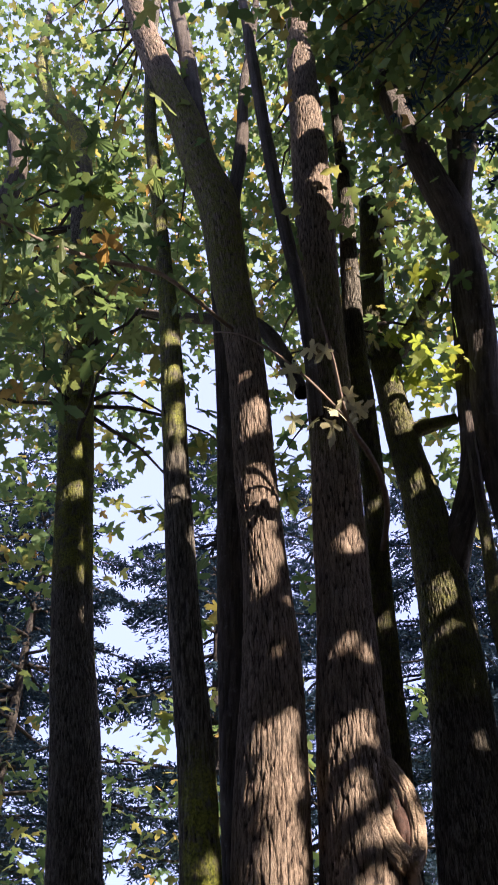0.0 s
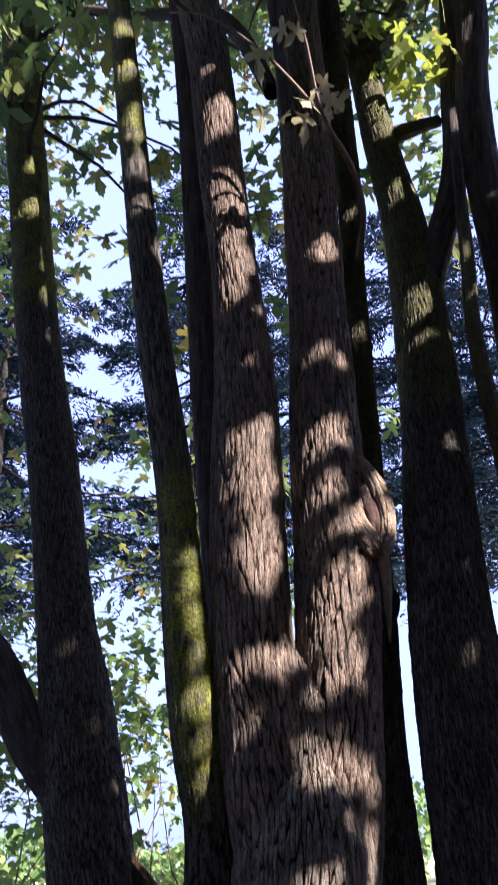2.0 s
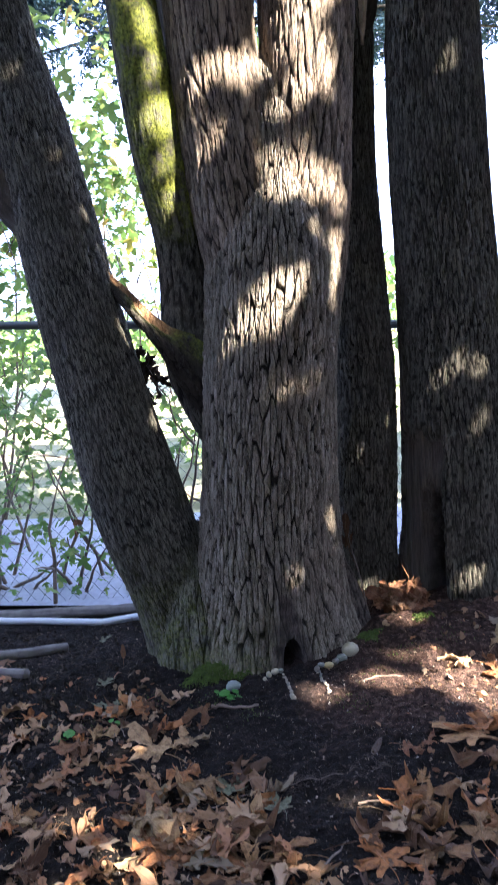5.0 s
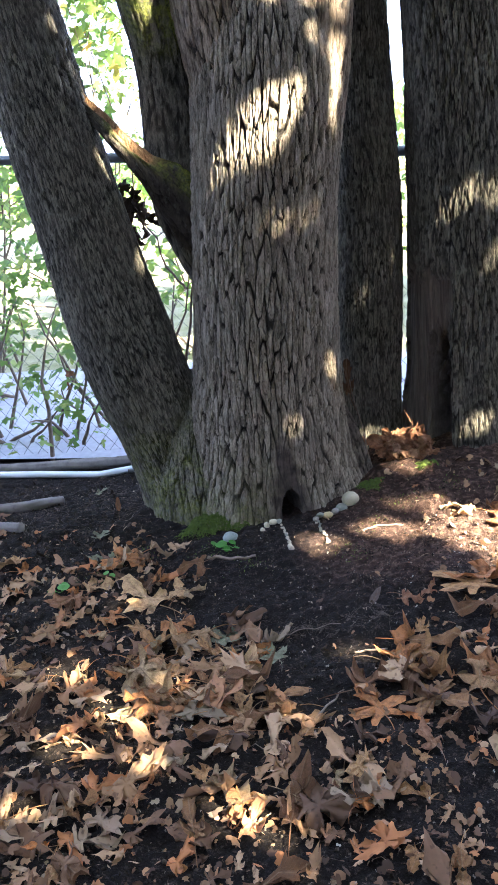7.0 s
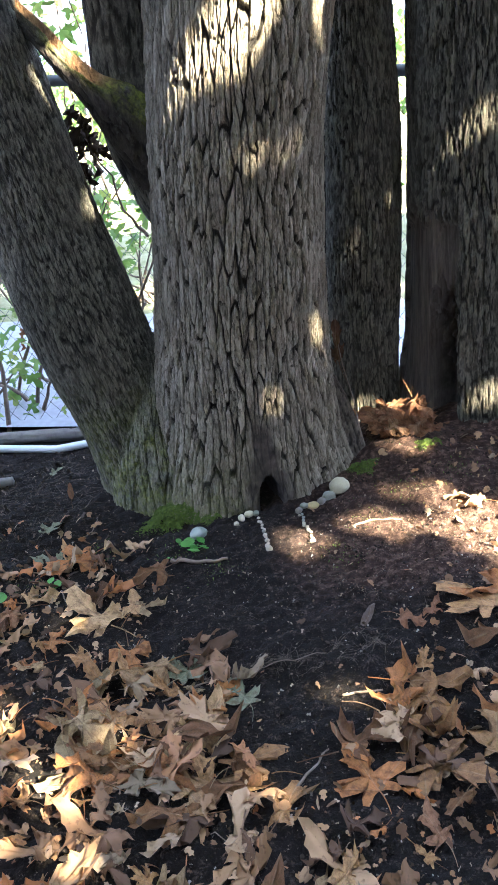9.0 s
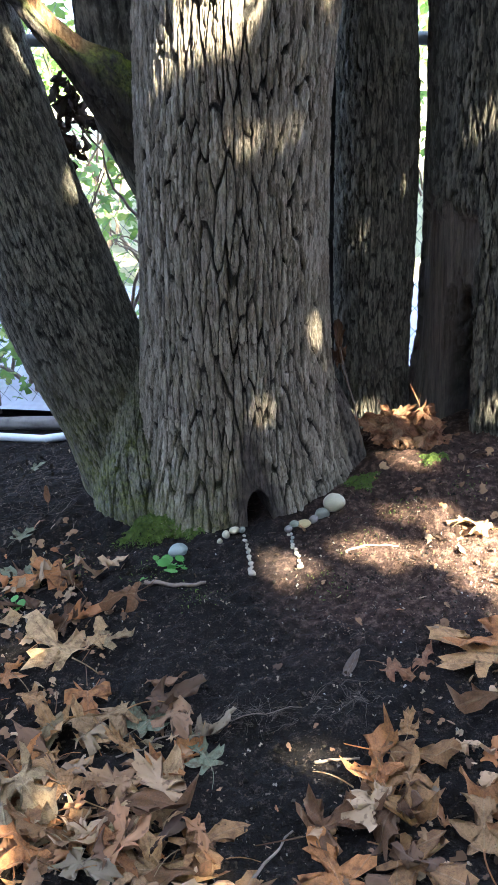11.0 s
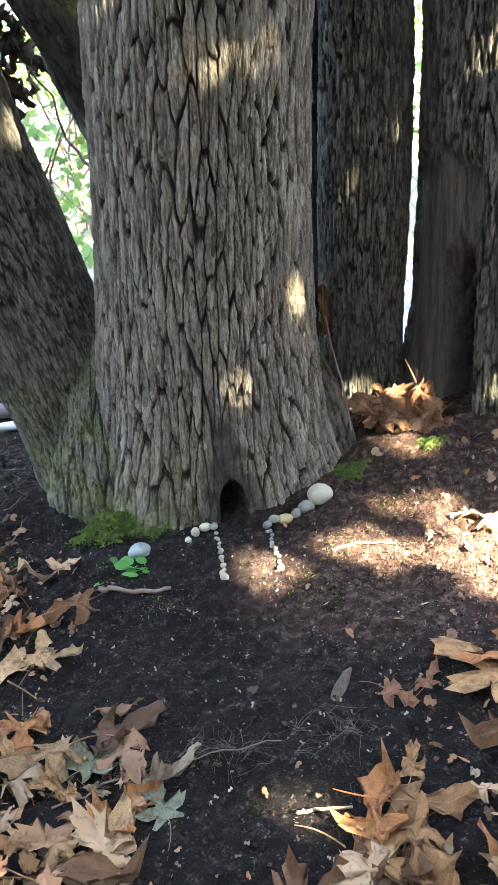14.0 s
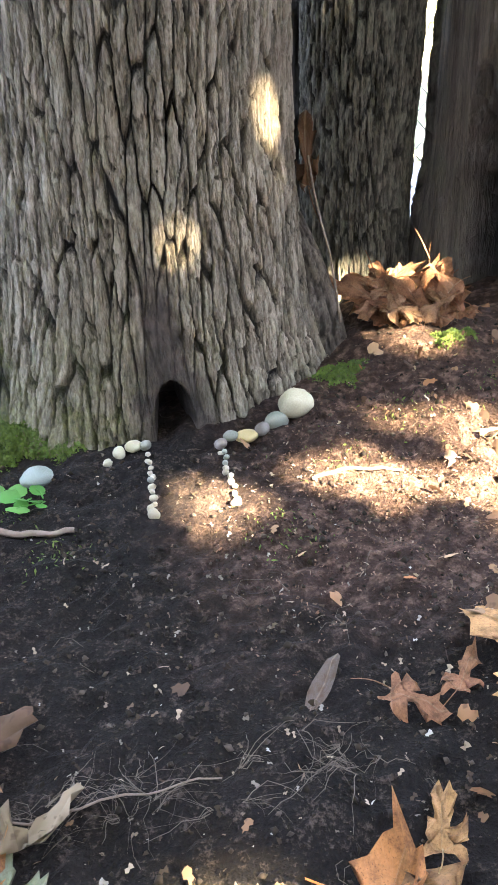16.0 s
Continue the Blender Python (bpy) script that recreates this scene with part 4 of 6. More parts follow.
under(tube("limb", [(1.03, 4.0, 5.95, 0.08), (1.17, 4.0, 6.22, 0.066), (1.30, 3.98, 6.46, 0.066), (1.42, 3.96, 6.70, 0.062), (1.50, 3.95, 6.86, 0.050)], BARK_FAR, 40, 0.03, 0.008, 44, moss=moss_band(6.2, 7.5, 1.0)), RIGHT_TREE, "mossy limb")
under(tube("branch_stub", [(1.05, 3.97, 5.25, 0.06), (1.2, 3.92, 5.27, 0.052), (1.36, 3.85, 5.26, 0.036)], BARK_FAR, 36, 0.03, 0.007, 45, moss=moss_band(5, 5.5, 0.4)), RIGHT_TREE)
T5_POINTS = [(1.08, 3.86, 4.0, 0.10), (1.20, 3.82, 4.3, 0.082), (1.37, 3.80, 4.83, 0.075), (1.46, 3.84, 5.48, 0.068), (1.58, 3.85, 6.3, 0.07), (1.66, 3.8, 7.0, 0.06)]
under(tube("limb", T5_POINTS, BARK_FAR, 48, 0.03, 0.009, 46), RIGHT_TREE)
T6_TREE = tree_root("twin-stemmed dark maple at the clump's edge", (1.5, 3.72, 0.1))
T6_POINTS = [(1.42, 3.72, 0.0, 0.16), (1.43, 3.73, 1.5, 0.13), (1.46, 3.74, 3.0, 0.112), (1.50, 3.75, 4.1, 0.104), (1.50, 3.75, 4.7, 0.102), (1.55, 3.75, 5.4, 0.102), (1.64, 3.75, 5.95, 0.102), (1.70, 3.75, 6.7, 0.12), (1.73, 3.75, 7.35, 0.138), (1.65, 3.75, 8.0, 0.135), (1.52, 3.75, 9.16, 0.12), (1.41, 3.75, 10.77, 0.118), (1.32, 3.75, 12.31, 0.11), (1.2, 3.75, 14.5, 0.06)]
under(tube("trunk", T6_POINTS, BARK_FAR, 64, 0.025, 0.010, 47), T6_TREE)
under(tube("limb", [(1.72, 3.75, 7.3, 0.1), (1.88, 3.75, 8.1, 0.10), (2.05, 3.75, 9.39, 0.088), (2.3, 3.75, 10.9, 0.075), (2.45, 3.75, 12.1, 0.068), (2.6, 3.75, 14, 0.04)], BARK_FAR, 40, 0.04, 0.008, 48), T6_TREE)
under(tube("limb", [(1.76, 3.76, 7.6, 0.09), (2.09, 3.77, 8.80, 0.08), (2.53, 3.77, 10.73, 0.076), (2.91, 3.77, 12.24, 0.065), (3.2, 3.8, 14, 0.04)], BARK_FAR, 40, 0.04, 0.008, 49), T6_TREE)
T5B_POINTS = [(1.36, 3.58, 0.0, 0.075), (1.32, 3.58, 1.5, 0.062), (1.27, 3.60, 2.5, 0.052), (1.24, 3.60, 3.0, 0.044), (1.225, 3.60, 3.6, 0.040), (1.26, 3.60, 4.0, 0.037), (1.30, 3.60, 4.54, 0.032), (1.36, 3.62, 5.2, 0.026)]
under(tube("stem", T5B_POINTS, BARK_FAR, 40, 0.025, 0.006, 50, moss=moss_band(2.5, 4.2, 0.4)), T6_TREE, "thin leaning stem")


# ---- crowns ----
def anchors_of(*lines, above=4.5):
    rows = np.vstack([spline(p, 0.4) for p in lines])
    return rows[rows[:, 2] > above]


def crown_centres(rs, n, xr, yr, low, top, gap=None):
    """Clump centres between an uneven underside low(x, y) and top."""
    out = []
    while len(out) < n:
        x, y = rs.uniform(*xr), rs.uniform(*yr)
        z0 = low(x, y) + rs.normal(0, 0.35)
        z = z0 + (top - z0) * rs.rand() ** 1.1
        if z > z0 and (gap is None or not gap(x, y, z)):
            out.append((x, y, z))
    return np.array(out)


rs = np.random.RandomState(101)
clump_anchors = anchors_of(MA_POINTS, MB_POINTS, T1_POINTS, T2_POINTS, MA2_POINTS)
right_anchors = anchors_of(T4_POINTS, T5_POINTS, T6_POINTS)
make_crown(CLUMP, crown_centres(rs, 430, (-4.2, 0.9), (3.4, 7.2), lambda x, y: 5.3 + (y - 3) * 1.0 - 0.25 * np.clip(-x, 0, 3), 14.5), clump_anchors, 22, 0.30, (0.085, 0.16), rs)
make_crown(RIGHT_TREE, crown_centres(rs, 115, (0.9, 3.2), (3.6, 6.8), lambda x, y: 5.3 + (y - 3) * 1.0, 13), right_anchors, 19, 0.30, (0.09, 0.17), rs)
make_crown(T6_TREE, crown_centres(rs, 40, (0.8, 4.5), (3.2, 7.0), lambda x, y: 6.0 + (y - 3) * 0.8, 14), right_anchors, 16, 0.3, (0.10, 0.19), rs)
# low sprays that hang before the trunks
low = [(-0.95, 3.25, 5.9), (-0.7, 3.1, 5.5), (-1.0, 3.0, 5.1), (-0.55, 3.2, 6.0), (-1.2, 3.2, 5.4)]
make_crown(BACK_TREE, low + [(0.25, 4.6, 5.6), (0.05, 4.9, 5.8), (0.55, 4.4, 5.0), (0.6, 4.6, 4.6), (1.35, 3.9, 6.0), (1.5, 4.0, 6.3), (1.25, 4.2, 6.1), (-0.2, 4.7, 5.6), (-0.45, 4.9, 5.2)], anchors_of(T3_POINTS, T1_POINTS, above=4.2), 11, 0.20, (0.13, 0.21), rs, half=HALF)


def pale_branch(points, parent, label):
    points = [(x, y, z, 0.62 * r) for x, y, z, r in points]
    under(tube("branch", points, TWIG, 24, 0.03, 0.002, 60, wobble=0.16), parent, label)


pale_branch([(0.72, 3.66, 4.08, 0.028), (0.74, 3.45, 4.22, 0.026), (0.67, 3.25, 4.34, 0.024), (0.52, 3.03, 4.45, 0.021), (0.46, 2.86, 4.69, 0.016), (0.39, 2.71, 4.95, 0.009)], CLUMP, "bare pale dead branch")
pale_branch([(0.54, 3.05, 4.44, 0.014), (0.32, 2.86, 4.57, 0.012), (0.16, 2.80, 4.70, 0.011), (-0.01, 2.79, 4.84, 0.009), (-0.16, 2.86, 4.95, 0.006)], CLUMP, "bare pale twig")
pale_branch([(-0.02, 3.30, 5.45, 0.024), (-0.14, 3.16, 5.43, 0.022), (-0.45, 2.76, 5.33, 0.020), (-0.71, 2.50, 5.09, 0.018), (-0.93, 2.32, 4.97, 0.015), (-1.09, 2.13, 4.86, 0.012), (-1.32, 1.94, 4.76, 0.008)], CLUMP, "thin pale branch bearing leaves")
# its large leaves, and those on the dead branch and the yellow spray
SPRAY = [(-0.47, 2.08, 5.27), (-0.65, 2.04, 5.26), (-0.86, 2.04, 5.21), (-0.96, 2.16, 5.0), (-0.74, 2.17, 5.17), (-0.82, 1.98, 5.37), (-0.69, 2.52, 4.96), (-0.91, 2.41, 4.85), (-0.54, 2.49, 5.25), (-1.02, 2.04, 5.05), (-0.98, 1.91, 5.25), (-0.6, 2.31, 5.23), (-1.03, 2.32, 4.87)]
DEAD = [(0.21, 2.81, 4.62), (0.3, 2.95, 4.42), (0.43, 2.99, 4.44), (0.55, 2.93, 4.55), (0.58, 3.04, 4.44), (0.39, 2.81, 4.68)]
YELLOW = [(1.16, 3.7, 5.63), (1.21, 3.58, 5.72), (1.08, 3.82, 5.54), (1.32, 3.78, 5.65), (1.39, 3.57, 6.46), (1.34, 3.89, 5.55)]
HANGING = [(-0.78, 5.14, 5.49), (-0.75, 4.89, 5.79), (-0.37, 4.49, 5.83), (-0.29, 4.7, 5.61), (0.35, 5.14, 5.57), (0.31, 5.03, 5.7), (-0.3, 4.75, 4.38), (-0.87, 4.6, 6.07), (0.28, 4.79, 5.97), (1.24, 6.17, 4.74), (1.55, 5.0, 5.87), (1.53, 5.0, 6.28), (1.66, 5.1, 6.0), (1.49, 5.0, 5.5), (1.30, 5.0, 5.84), (1.75, 5.2, 5.6)]


def leaf_spray(parent, centres, per, spread, size, material, label):
    """Single leaves, each an object of its own; they share a few meshes."""
    shapes = []
    for k in range(5):
        plate, tris = leaf_plate(HALF, rs.uniform(0.0, 0.5), rs.uniform(0.0, 0.6))
        shapes.append(fast_mesh("leaf", plate * (1 + rs.normal(0, 0.03, plate.shape)), tris, material, False))
    pts = np.repeat(np.array(centres), per, 0) + rs.normal(0, spread, (len(centres) * per, 3))
    for p in pts:
        lf = new("leaf", shapes[rs.randint(5)])
        lf.matrix_world = pose(*p, rs.normal(-25, 35), rs.normal(0, 30), rs.uniform(0, 360)) @ Matrix.Scale(rs.uniform(*size), 4)
        under(lf, parent, label)


leaf_spray(CLUMP, SPRAY, 4, 0.10, (0.13, 0.21), LEAF_GREEN, "large green maple leaves on a low branch")
leaf_spray(CLUMP, DEAD, 2, 0.05, (0.09, 0.15), LEAF_PALE, "pale wilted maple leaves")
leaf_spray(RIGHT_TREE, YELLOW, 6, 0.12, (0.12, 0.2), LEAF_YELLOW, "bright yellow-green maple leaves")
leaf_spray(BACK_TREE, HANGING, 7, 0.15, (0.14, 0.22), LEAF_GREEN, "hanging green maple leaves")

# trees beyond and behind, whose trunks stand outside the view
LEFT_TREE = tree_root("broad maple beyond the fence with a low green crown", (-4.2, 7.6, -0.1))
LT = [(-4.2, 7.6, -0.15, 0.22), (-4.15, 7.6, 2.5, 0.18), (-4.0, 7.5, 5.0, 0.15), (-3.7, 7.4, 8.0, 0.11), (-3.5, 7.3, 12.0, 0.05)]
under(tube("trunk", LT, BARK_FAR, 40, 0.06, 0.01, 71), LEFT_TREE)
make_crown(LEFT_TREE, crown_centres(rs, 200, (-6.5, -1.9), (6.0, 9.5), lambda x, y: 6.6 + 0.5 * (x + 3.2), 13), anchors_of(LT, above=3.5), 18, 0.33, (0.12, 0.22), rs)
# its boughs that hang low over the fence
make_crown(LEFT_TREE, np.column_stack([rs.uniform(-3.4, 0.4, 75), rs.uniform(6.4, 8.6, 75), rs.uniform(1.9, 4.9, 75)]), anchors_of(LT, above=2.0), 20, 0.26, (0.09, 0.17), rs)
# added out of view: its leaf gaps shape the sun spots
SHADE_TREE = tree_root("unseen maple added to dapple the clump with sun spots", (5.8, 0.9, 0.0))
SH = [(5.8, 0.9, -0.1, 0.26), (5.75, 0.85, 2.5, 0.22), (5.6, 0.8, 5.0, 0.18), (5.3, 0.7, 8.0, 0.11), (5.1, 0.6, 10.5, 0.04)]
under(tube("trunk", SH, BARK_FAR, 40, 0.06, 0.01, 72), SHADE_TREE)
rs = np.random.RandomState(202)


def shade_centres(n):
    """Clumps in the crown across the sun's way to the trunks."""
    s = np.array(SUN)
    side = np.cross(s, (0, 0, 1.0))
    side /= np.linalg.norm(side)
    up = np.cross(side, s)
    base = np.array((0.3, 3.1, 2.6))
    a, b, d = rs.uniform(-1.8, 3.0, n), rs.uniform(-3.3, 6.2, n), rs.uniform(4.3, 7.0, n)
    return base + a[:, None] * side + b[:, None] * up + d[:, None] * s


SHADE = shade_centres(3500)
SHADE = SHADE[SHADE[:, 2] > 1.6]
make_crown(SHADE_TREE, SHADE, anchors_of(SH, above=2.2), 36, 0.27, (0.085, 0.14), rs, half=[(0.0, 0.0), (0.48, 0.36), (0.0, 1.0)])
# added above and behind the camera to hold back skylight
REAR_TREE = tree_root("unseen maple added to block skylight over the clearing", (-2.6, -2.8, 0.0))
RT = [(-2.6, -2.8, -0.1, 0.3), (-2.5, -2.7, 3.0, 0.25), (-1.9, -2.2, 6.0, 0.18), (-0.9, -1.2, 8.5, 0.12), (0.3, 0.2, 10.5, 0.05)]
under(tube("trunk", RT, BARK_FAR, 40, 0.06, 0.01, 73), REAR_TREE)
make_crown(REAR_TREE, crown_centres(rs, 190, (-5.5, 4.0), (-5.0, 2.3), lambda x, y: 7.4, 11.0), anchors_of(RT), 17, 0.34, (0.16, 0.28), rs)


# ---- conifers ----
def spray(rs, a, b, width, count, needle, wide_by=0.16):
    """Quads of a flat drooping spray of twigs along the branch from a to b."""
    a, b = np.array(a, dtype=float), np.array(b, dtype=float)
    d = b - a
    length = np.linalg.norm(d)
    d = d / length
    side = np.cross(d, (0, 0, 1.0))
    side /= np.linalg.norm(side) + 1e-9
    t = rs.rand(count) ** 0.8
    sgn = rs.choice((-1, 1), count)
    reach = width * (1.05 - t) * rs.uniform(0.5, 1.0, count)
    quads = []
    m = max(3, int(width / needle * 1.1))
    f = (np.arange(m) + 0.5) / m
    start = a + (t * length)[:, None] * d
    out = sgn[:, None] * side + d * 0.55
    out /= np.linalg.norm(out, axis=1)[:, None]
    pos = start[:, None] + (reach[:, None] * f)[:, :, None] * out[:, None] + np.array((0, 0, -0.35)) * (reach[:, None] * f ** 1.6)[:, :, None]
    pos = pos.reshape(-1, 3) + rs.normal(0, needle * 0.25, (count * m, 3))
    n = len(pos)
    dirn = np.repeat(out, m, 0) + rs.normal(0, 0.55, (n, 3)) * np.array((1, 1, 0.6))
    dirn /= np.linalg.norm(dirn, axis=1)[:, None]
    wide = np.cross(dirn, np.array((0, 0, 1.0)) + rs.normal(0, 0.5, (n, 3)))
    wide /= np.linalg.norm(wide, axis=1)[:, None] + 1e-9
    L = needle * rs.uniform(0.7, 1.4, n)[:, None]
    W = needle * wide_by
    return np.stack([pos - wide * W, pos + dirn * L * 0.6 - wide * W * 0.9, pos + dirn * L, pos + dirn * L * 0.5 + wide * W], 1)


def make_conifer(x, y, height, reach, first, rs, needle=0.11, label="dark drooping conifer against the sky", zmax=99):
    ob = new("conifer_tree")
    ob.location = (x, y, -0.1)
    tagged(ob, label, "tree", group="conifers")
    under(tube("trunk", [(x, y, -0.2, height * 0.012), (x, y, height * 0.5, height * 0.006), (x, y, height - 0.1, 0.012)], BARK_DARK, 18, 0.3, 0.01, 81), ob)
    quads, lines = [], []
    z = first
    while z < height - 0.1:
        length = reach * (1 - (z - first) / (height - first)) ** 0.8 + 0.25
        for k in range(6):
            a = rs.rand() * 2 * np.pi
            r = length * rs.uniform(0.65, 1.1)
            zz = z + rs.uniform(-0.15, 0.15)
            tip = (x + r * math.cos(a), y + r * math.sin(a), zz - 0.22 * r + rs.uniform(-0.1, 0.1))
            lines.append(bent_line(rs, (x, y, zz), tip, 0.035, 0.008, 0.08, 5))
            quads.append(spray(rs, (x + 0.15 * (tip[0] - x), y + 0.15 * (tip[1] - y), zz - 0.03 * r), tip, 0.36 * r + 0.18, int(13 + r * 22), needle))
        z += 0.50
    q = np.concatenate(quads)
    under(new("crown", fast_mesh("crown", q.reshape(-1, 3), np.arange(len(q) * 4).reshape(-1, 4), NEEDLE, False)), ob, "needle sprays with haze blue in their colour")["kind"] = "stuff"
    tagged(under(sticks("branchwork", lines, BARK_DARK, 4), ob), kind="stuff")


rs = np.random.RandomState(303)
for cx, cy, h, r in ((-5.2, 14.5, 12.8, 3.2), (-8.5, 18.0, 15.0, 3.6)):
    make_conifer(cx, cy, h, r, 6.0, rs, 0.14)
make_conifer(3.7, 14.8, 14.5, 2.8, 6.2, rs, 0.13)
make_conifer(5.0, 14.0, 14.0, 2.6, 6.4, rs, 0.13)
for cx, cy, h, r in ((-3.6, 11.8, 13.6, 2.8), (-0.6, 12.6, 14.0, 2.8), (1.3, 13.4, 13.4, 2.5)):
    make_conifer(cx, cy, h, r, 5.4, rs, 0.10)
# a bough of a nearer conifer hangs in over the clump
NEAR_FIR = new("conifer_tree")
NEAR_FIR.location = (2.8, -1.3, 0)
tagged(NEAR_FIR, "near conifer with dark fern-like boughs", "tree", group="conifers")
under(tube("trunk", [(2.8, -1.3, -0.1, 0.2), (2.8, -1.3, 5, 0.13), (2.8, -1.3, 10, 0.05)], BARK_FAR, 30, 0.1, 0.01, 82), NEAR_FIR)
quads, lines = [], []
for k, (tx, ty, tz) in enumerate(((0.47, 1.18, 4.48), (0.56, 1.17, 4.26), (0.65, 1.2, 4.11), (0.76, 1.35, 4.02), (0.84, 1.46, 3.94), (0.40, 1.38, 4.63), (0.82, 1.11, 4.0), (0.62, 1.06, 4.29), (0.56, 1.41, 4.37), (0.8, 1.23, 3.95), (0.66, 1.5, 4.6), (0.9, 1.5, 4.3))):
    root = (2.8, -1.3, tz + 0.75 + 0.04 * k)
    lines.append(bent_line(rs, root, (tx, ty, tz), 0.028, 0.003, 0.04, 7))
    mid = np.array(root) * 0.30 + np.array((tx, ty, tz)) * 0.70
    quads.append(spray(rs, mid, (tx, ty, tz), 0.24, 22, 0.035, 0.14))
q = np.concatenate(quads)
under(new("crown", fast_mesh("crown", q.reshape(-1, 3), np.arange(len(q) * 4).reshape(-1, 4), NEEDLE, False)), NEAR_FIR, "dark needle sprays")["kind"] = "stuff"
tagged(under(sticks("branchwork", lines, BARK_DARK, 5), NEAR_FIR), kind="stuff")


# ---- beyond the fence ----
def make_shrub(x, y, w, h, z0, n, rs, label, size=(0.05, 0.11), stems=7):
    ob = new("shrub")
    ob.location = (x, y, -0.1)
    tagged(ob, label, "shrub", group="shrubs beyond the fence")
    c = np.column_stack([x + rs.normal(0, w, n), y + rs.normal(0, w * 0.8, n), z0 + (h - z0) * rs.rand(n)])
    pts = np.repeat(c, 14, 0) + rs.normal(0, 0.14, (n * 14, 3))
    tagged(under(leaf_cloud("foliage", pts, rs.uniform(*size, len(pts)), LEAF_SHRUB, rs), ob), kind="stuff")
    tagged(under(sticks("stem_mass", [bent_line(rs, (x + rs.normal(0, 0.12), y + rs.normal(0, 0.12), -0.12), c[rs.randint(n)], 0.012, 0.003, 0.1) for _ in range(stems)], TWIG), ob), kind="stuff")


rs = np.random.RandomState(404)
for x, y, w, h, z0, n in ((-2.0, 6.6, 0.6, 3.4, 1.3, 30), (-1.0, 7.6, 0.6, 3.2, 1.2, 26), (-2.9, 7.2, 0.8, 4.2, 0.9, 36), (-0.3, 8.4, 0.6, 3.0, 1.3, 20), (-1.6, 9.2, 0.8, 1.3, 0.2, 20), (-0.5, 6.6, 0.35, 0.9, 0.05, 10), (1.3, 8.8, 0.5, 1.3, 0.3, 9), (-2.3, 5.9, 0.4, 1.9, 0.5, 30), (-1.5, 5.6, 0.3, 1.5, 0.4, 18)):
    make_shrub(x, y, w, h, z0, n, rs, "sunlit green shrub beyond the fence", (0.06, 0.13))
for x, y, w, h, z0, n in ((-0.85, 4.62, 0.22, 0.75, 0.1, 17), (-1.35, 4.75, 0.25, 0.9, 0.1, 20), (-0.35, 4.6, 0.15, 0.9, 0.3, 7)):
    make_shrub(x, y, w, h, z0, n, rs, "thin green saplings rising through the fence", (0.04, 0.08), 9)


def far_wood():
    rs = np.random.RandomState(9)
    n = 17000
    x = rs.uniform(-45, 45, n)
    pts = np.column_stack([x, 36 + rs.uniform(-3, 4, n), (2.8 + 0.9 * np.sin(x * 0.31) + 0.6 * np.sin(x * 0.83 + 1)) * rs.rand(n) ** 0.8])
    ob = leaf_cloud("far_woods", pts, rs.uniform(0.2, 0.5, n), LEAF_SHRUB, rs, 1.2, [(0.0, 0.0), (0.48, 0.36), (0.0, 1.0)])
    tagged(ob, "hazy green tree line across the grass", "woods", kind="stuff")


far_wood()


def make_fence():
    ob = new("chain_link_fence")
    ob.location = (0, 4.3, -0.1)
    tagged(ob, "grey chain-link fence with a steel top rail", "fence")
    line = lambda x: 4.30 - 0.16 * x
    rail = lambda x: 1.21 - 0.09 * x if abs(x) < 2 else 1.21 - 0.18 * math.copysign(1, x)
    under(sticks("top_rail", [[(x, line(x), rail(x), 0.021) for x in np.linspace(-7, 7, 15)]], STEEL, 12), ob)
    for k in range(-3, 4):
        x = -1.95 + 2.4 * k
        p = under(sticks("post", [[(x, line(x), -0.2, 0.022), (x, line(x), rail(x) + 0.03, 0.022)]], STEEL, 12), ob)
        under(sticks("post_cap", [[(x, line(x), rail(x) + 0.025, 0.025), (x, line(x), rail(x) + 0.05, 0.024), (x, line(x), rail(x) + 0.065, 0.012), (x, line(x), rail(x) + 0.07, 0.001)]], STEEL, 12), p)
    wires = []
    for sgn in (1, -1):
        for x0 in np.arange(-4.5, 4.5, 0.075):
            pts = [(x0 + sgn * (z + 0.1) * 0.85, line(x0 + sgn * (z + 0.1) * 0.85), z, 0.0012) for z in (-0.1, 0.3, 0.7, rail(x0))]
            wires.append(pts)
    tagged(under(sticks("wire_mesh", wires, STEEL, 3), ob), kind="stuff")


make_fence()


def make_edging():
    pipe = sticks("plastic_pipe", [[(x, 3.74 - 0.26 * x, float(ground_z(x, 3.74 - 0.26 * x)) + 0.014, 0.015) for x in np.linspace(-2.6, -0.2, 18)]], PVC, 14)
    tagged(pipe, "weathered white plastic pipe lying along the fence", "pipe")
    for x0, x1, off, r in ((-2.9, -1.25, 0.10, 0.024), (-1.2, -0.25, 0.10, 0.026)):
        log = tube("log", [(x, 3.74 - 0.26 * x + off, float(ground_z(x, 3.74 - 0.26 * x + off)) + r * 0.8, r) for x in np.linspace(x0, x1, 5)], LOG, 30, 0.03, 0.006, 90)
        tagged(log, "weathered grey log edging the bed", "log", group="edging logs")
    for pts in ([(-1.5, 3.6, 0.03), (-1.0, 3.55, 0.025), (-0.72, 3.62, 0.02)], [(-1.3, 3.3, 0.03), (-0.95, 3.35, 0.02), (-0.8, 3.3, 0.02)]):
        log = tube("log", [(x, y, float(ground_z(x, y)) + r * 0.7, r) for x, y, r in pts], LOG, 24, 0.02, 0.005, 91)
        tagged(log, "short grey rotting log on the soil", "log", group="edging logs")


make_edging()


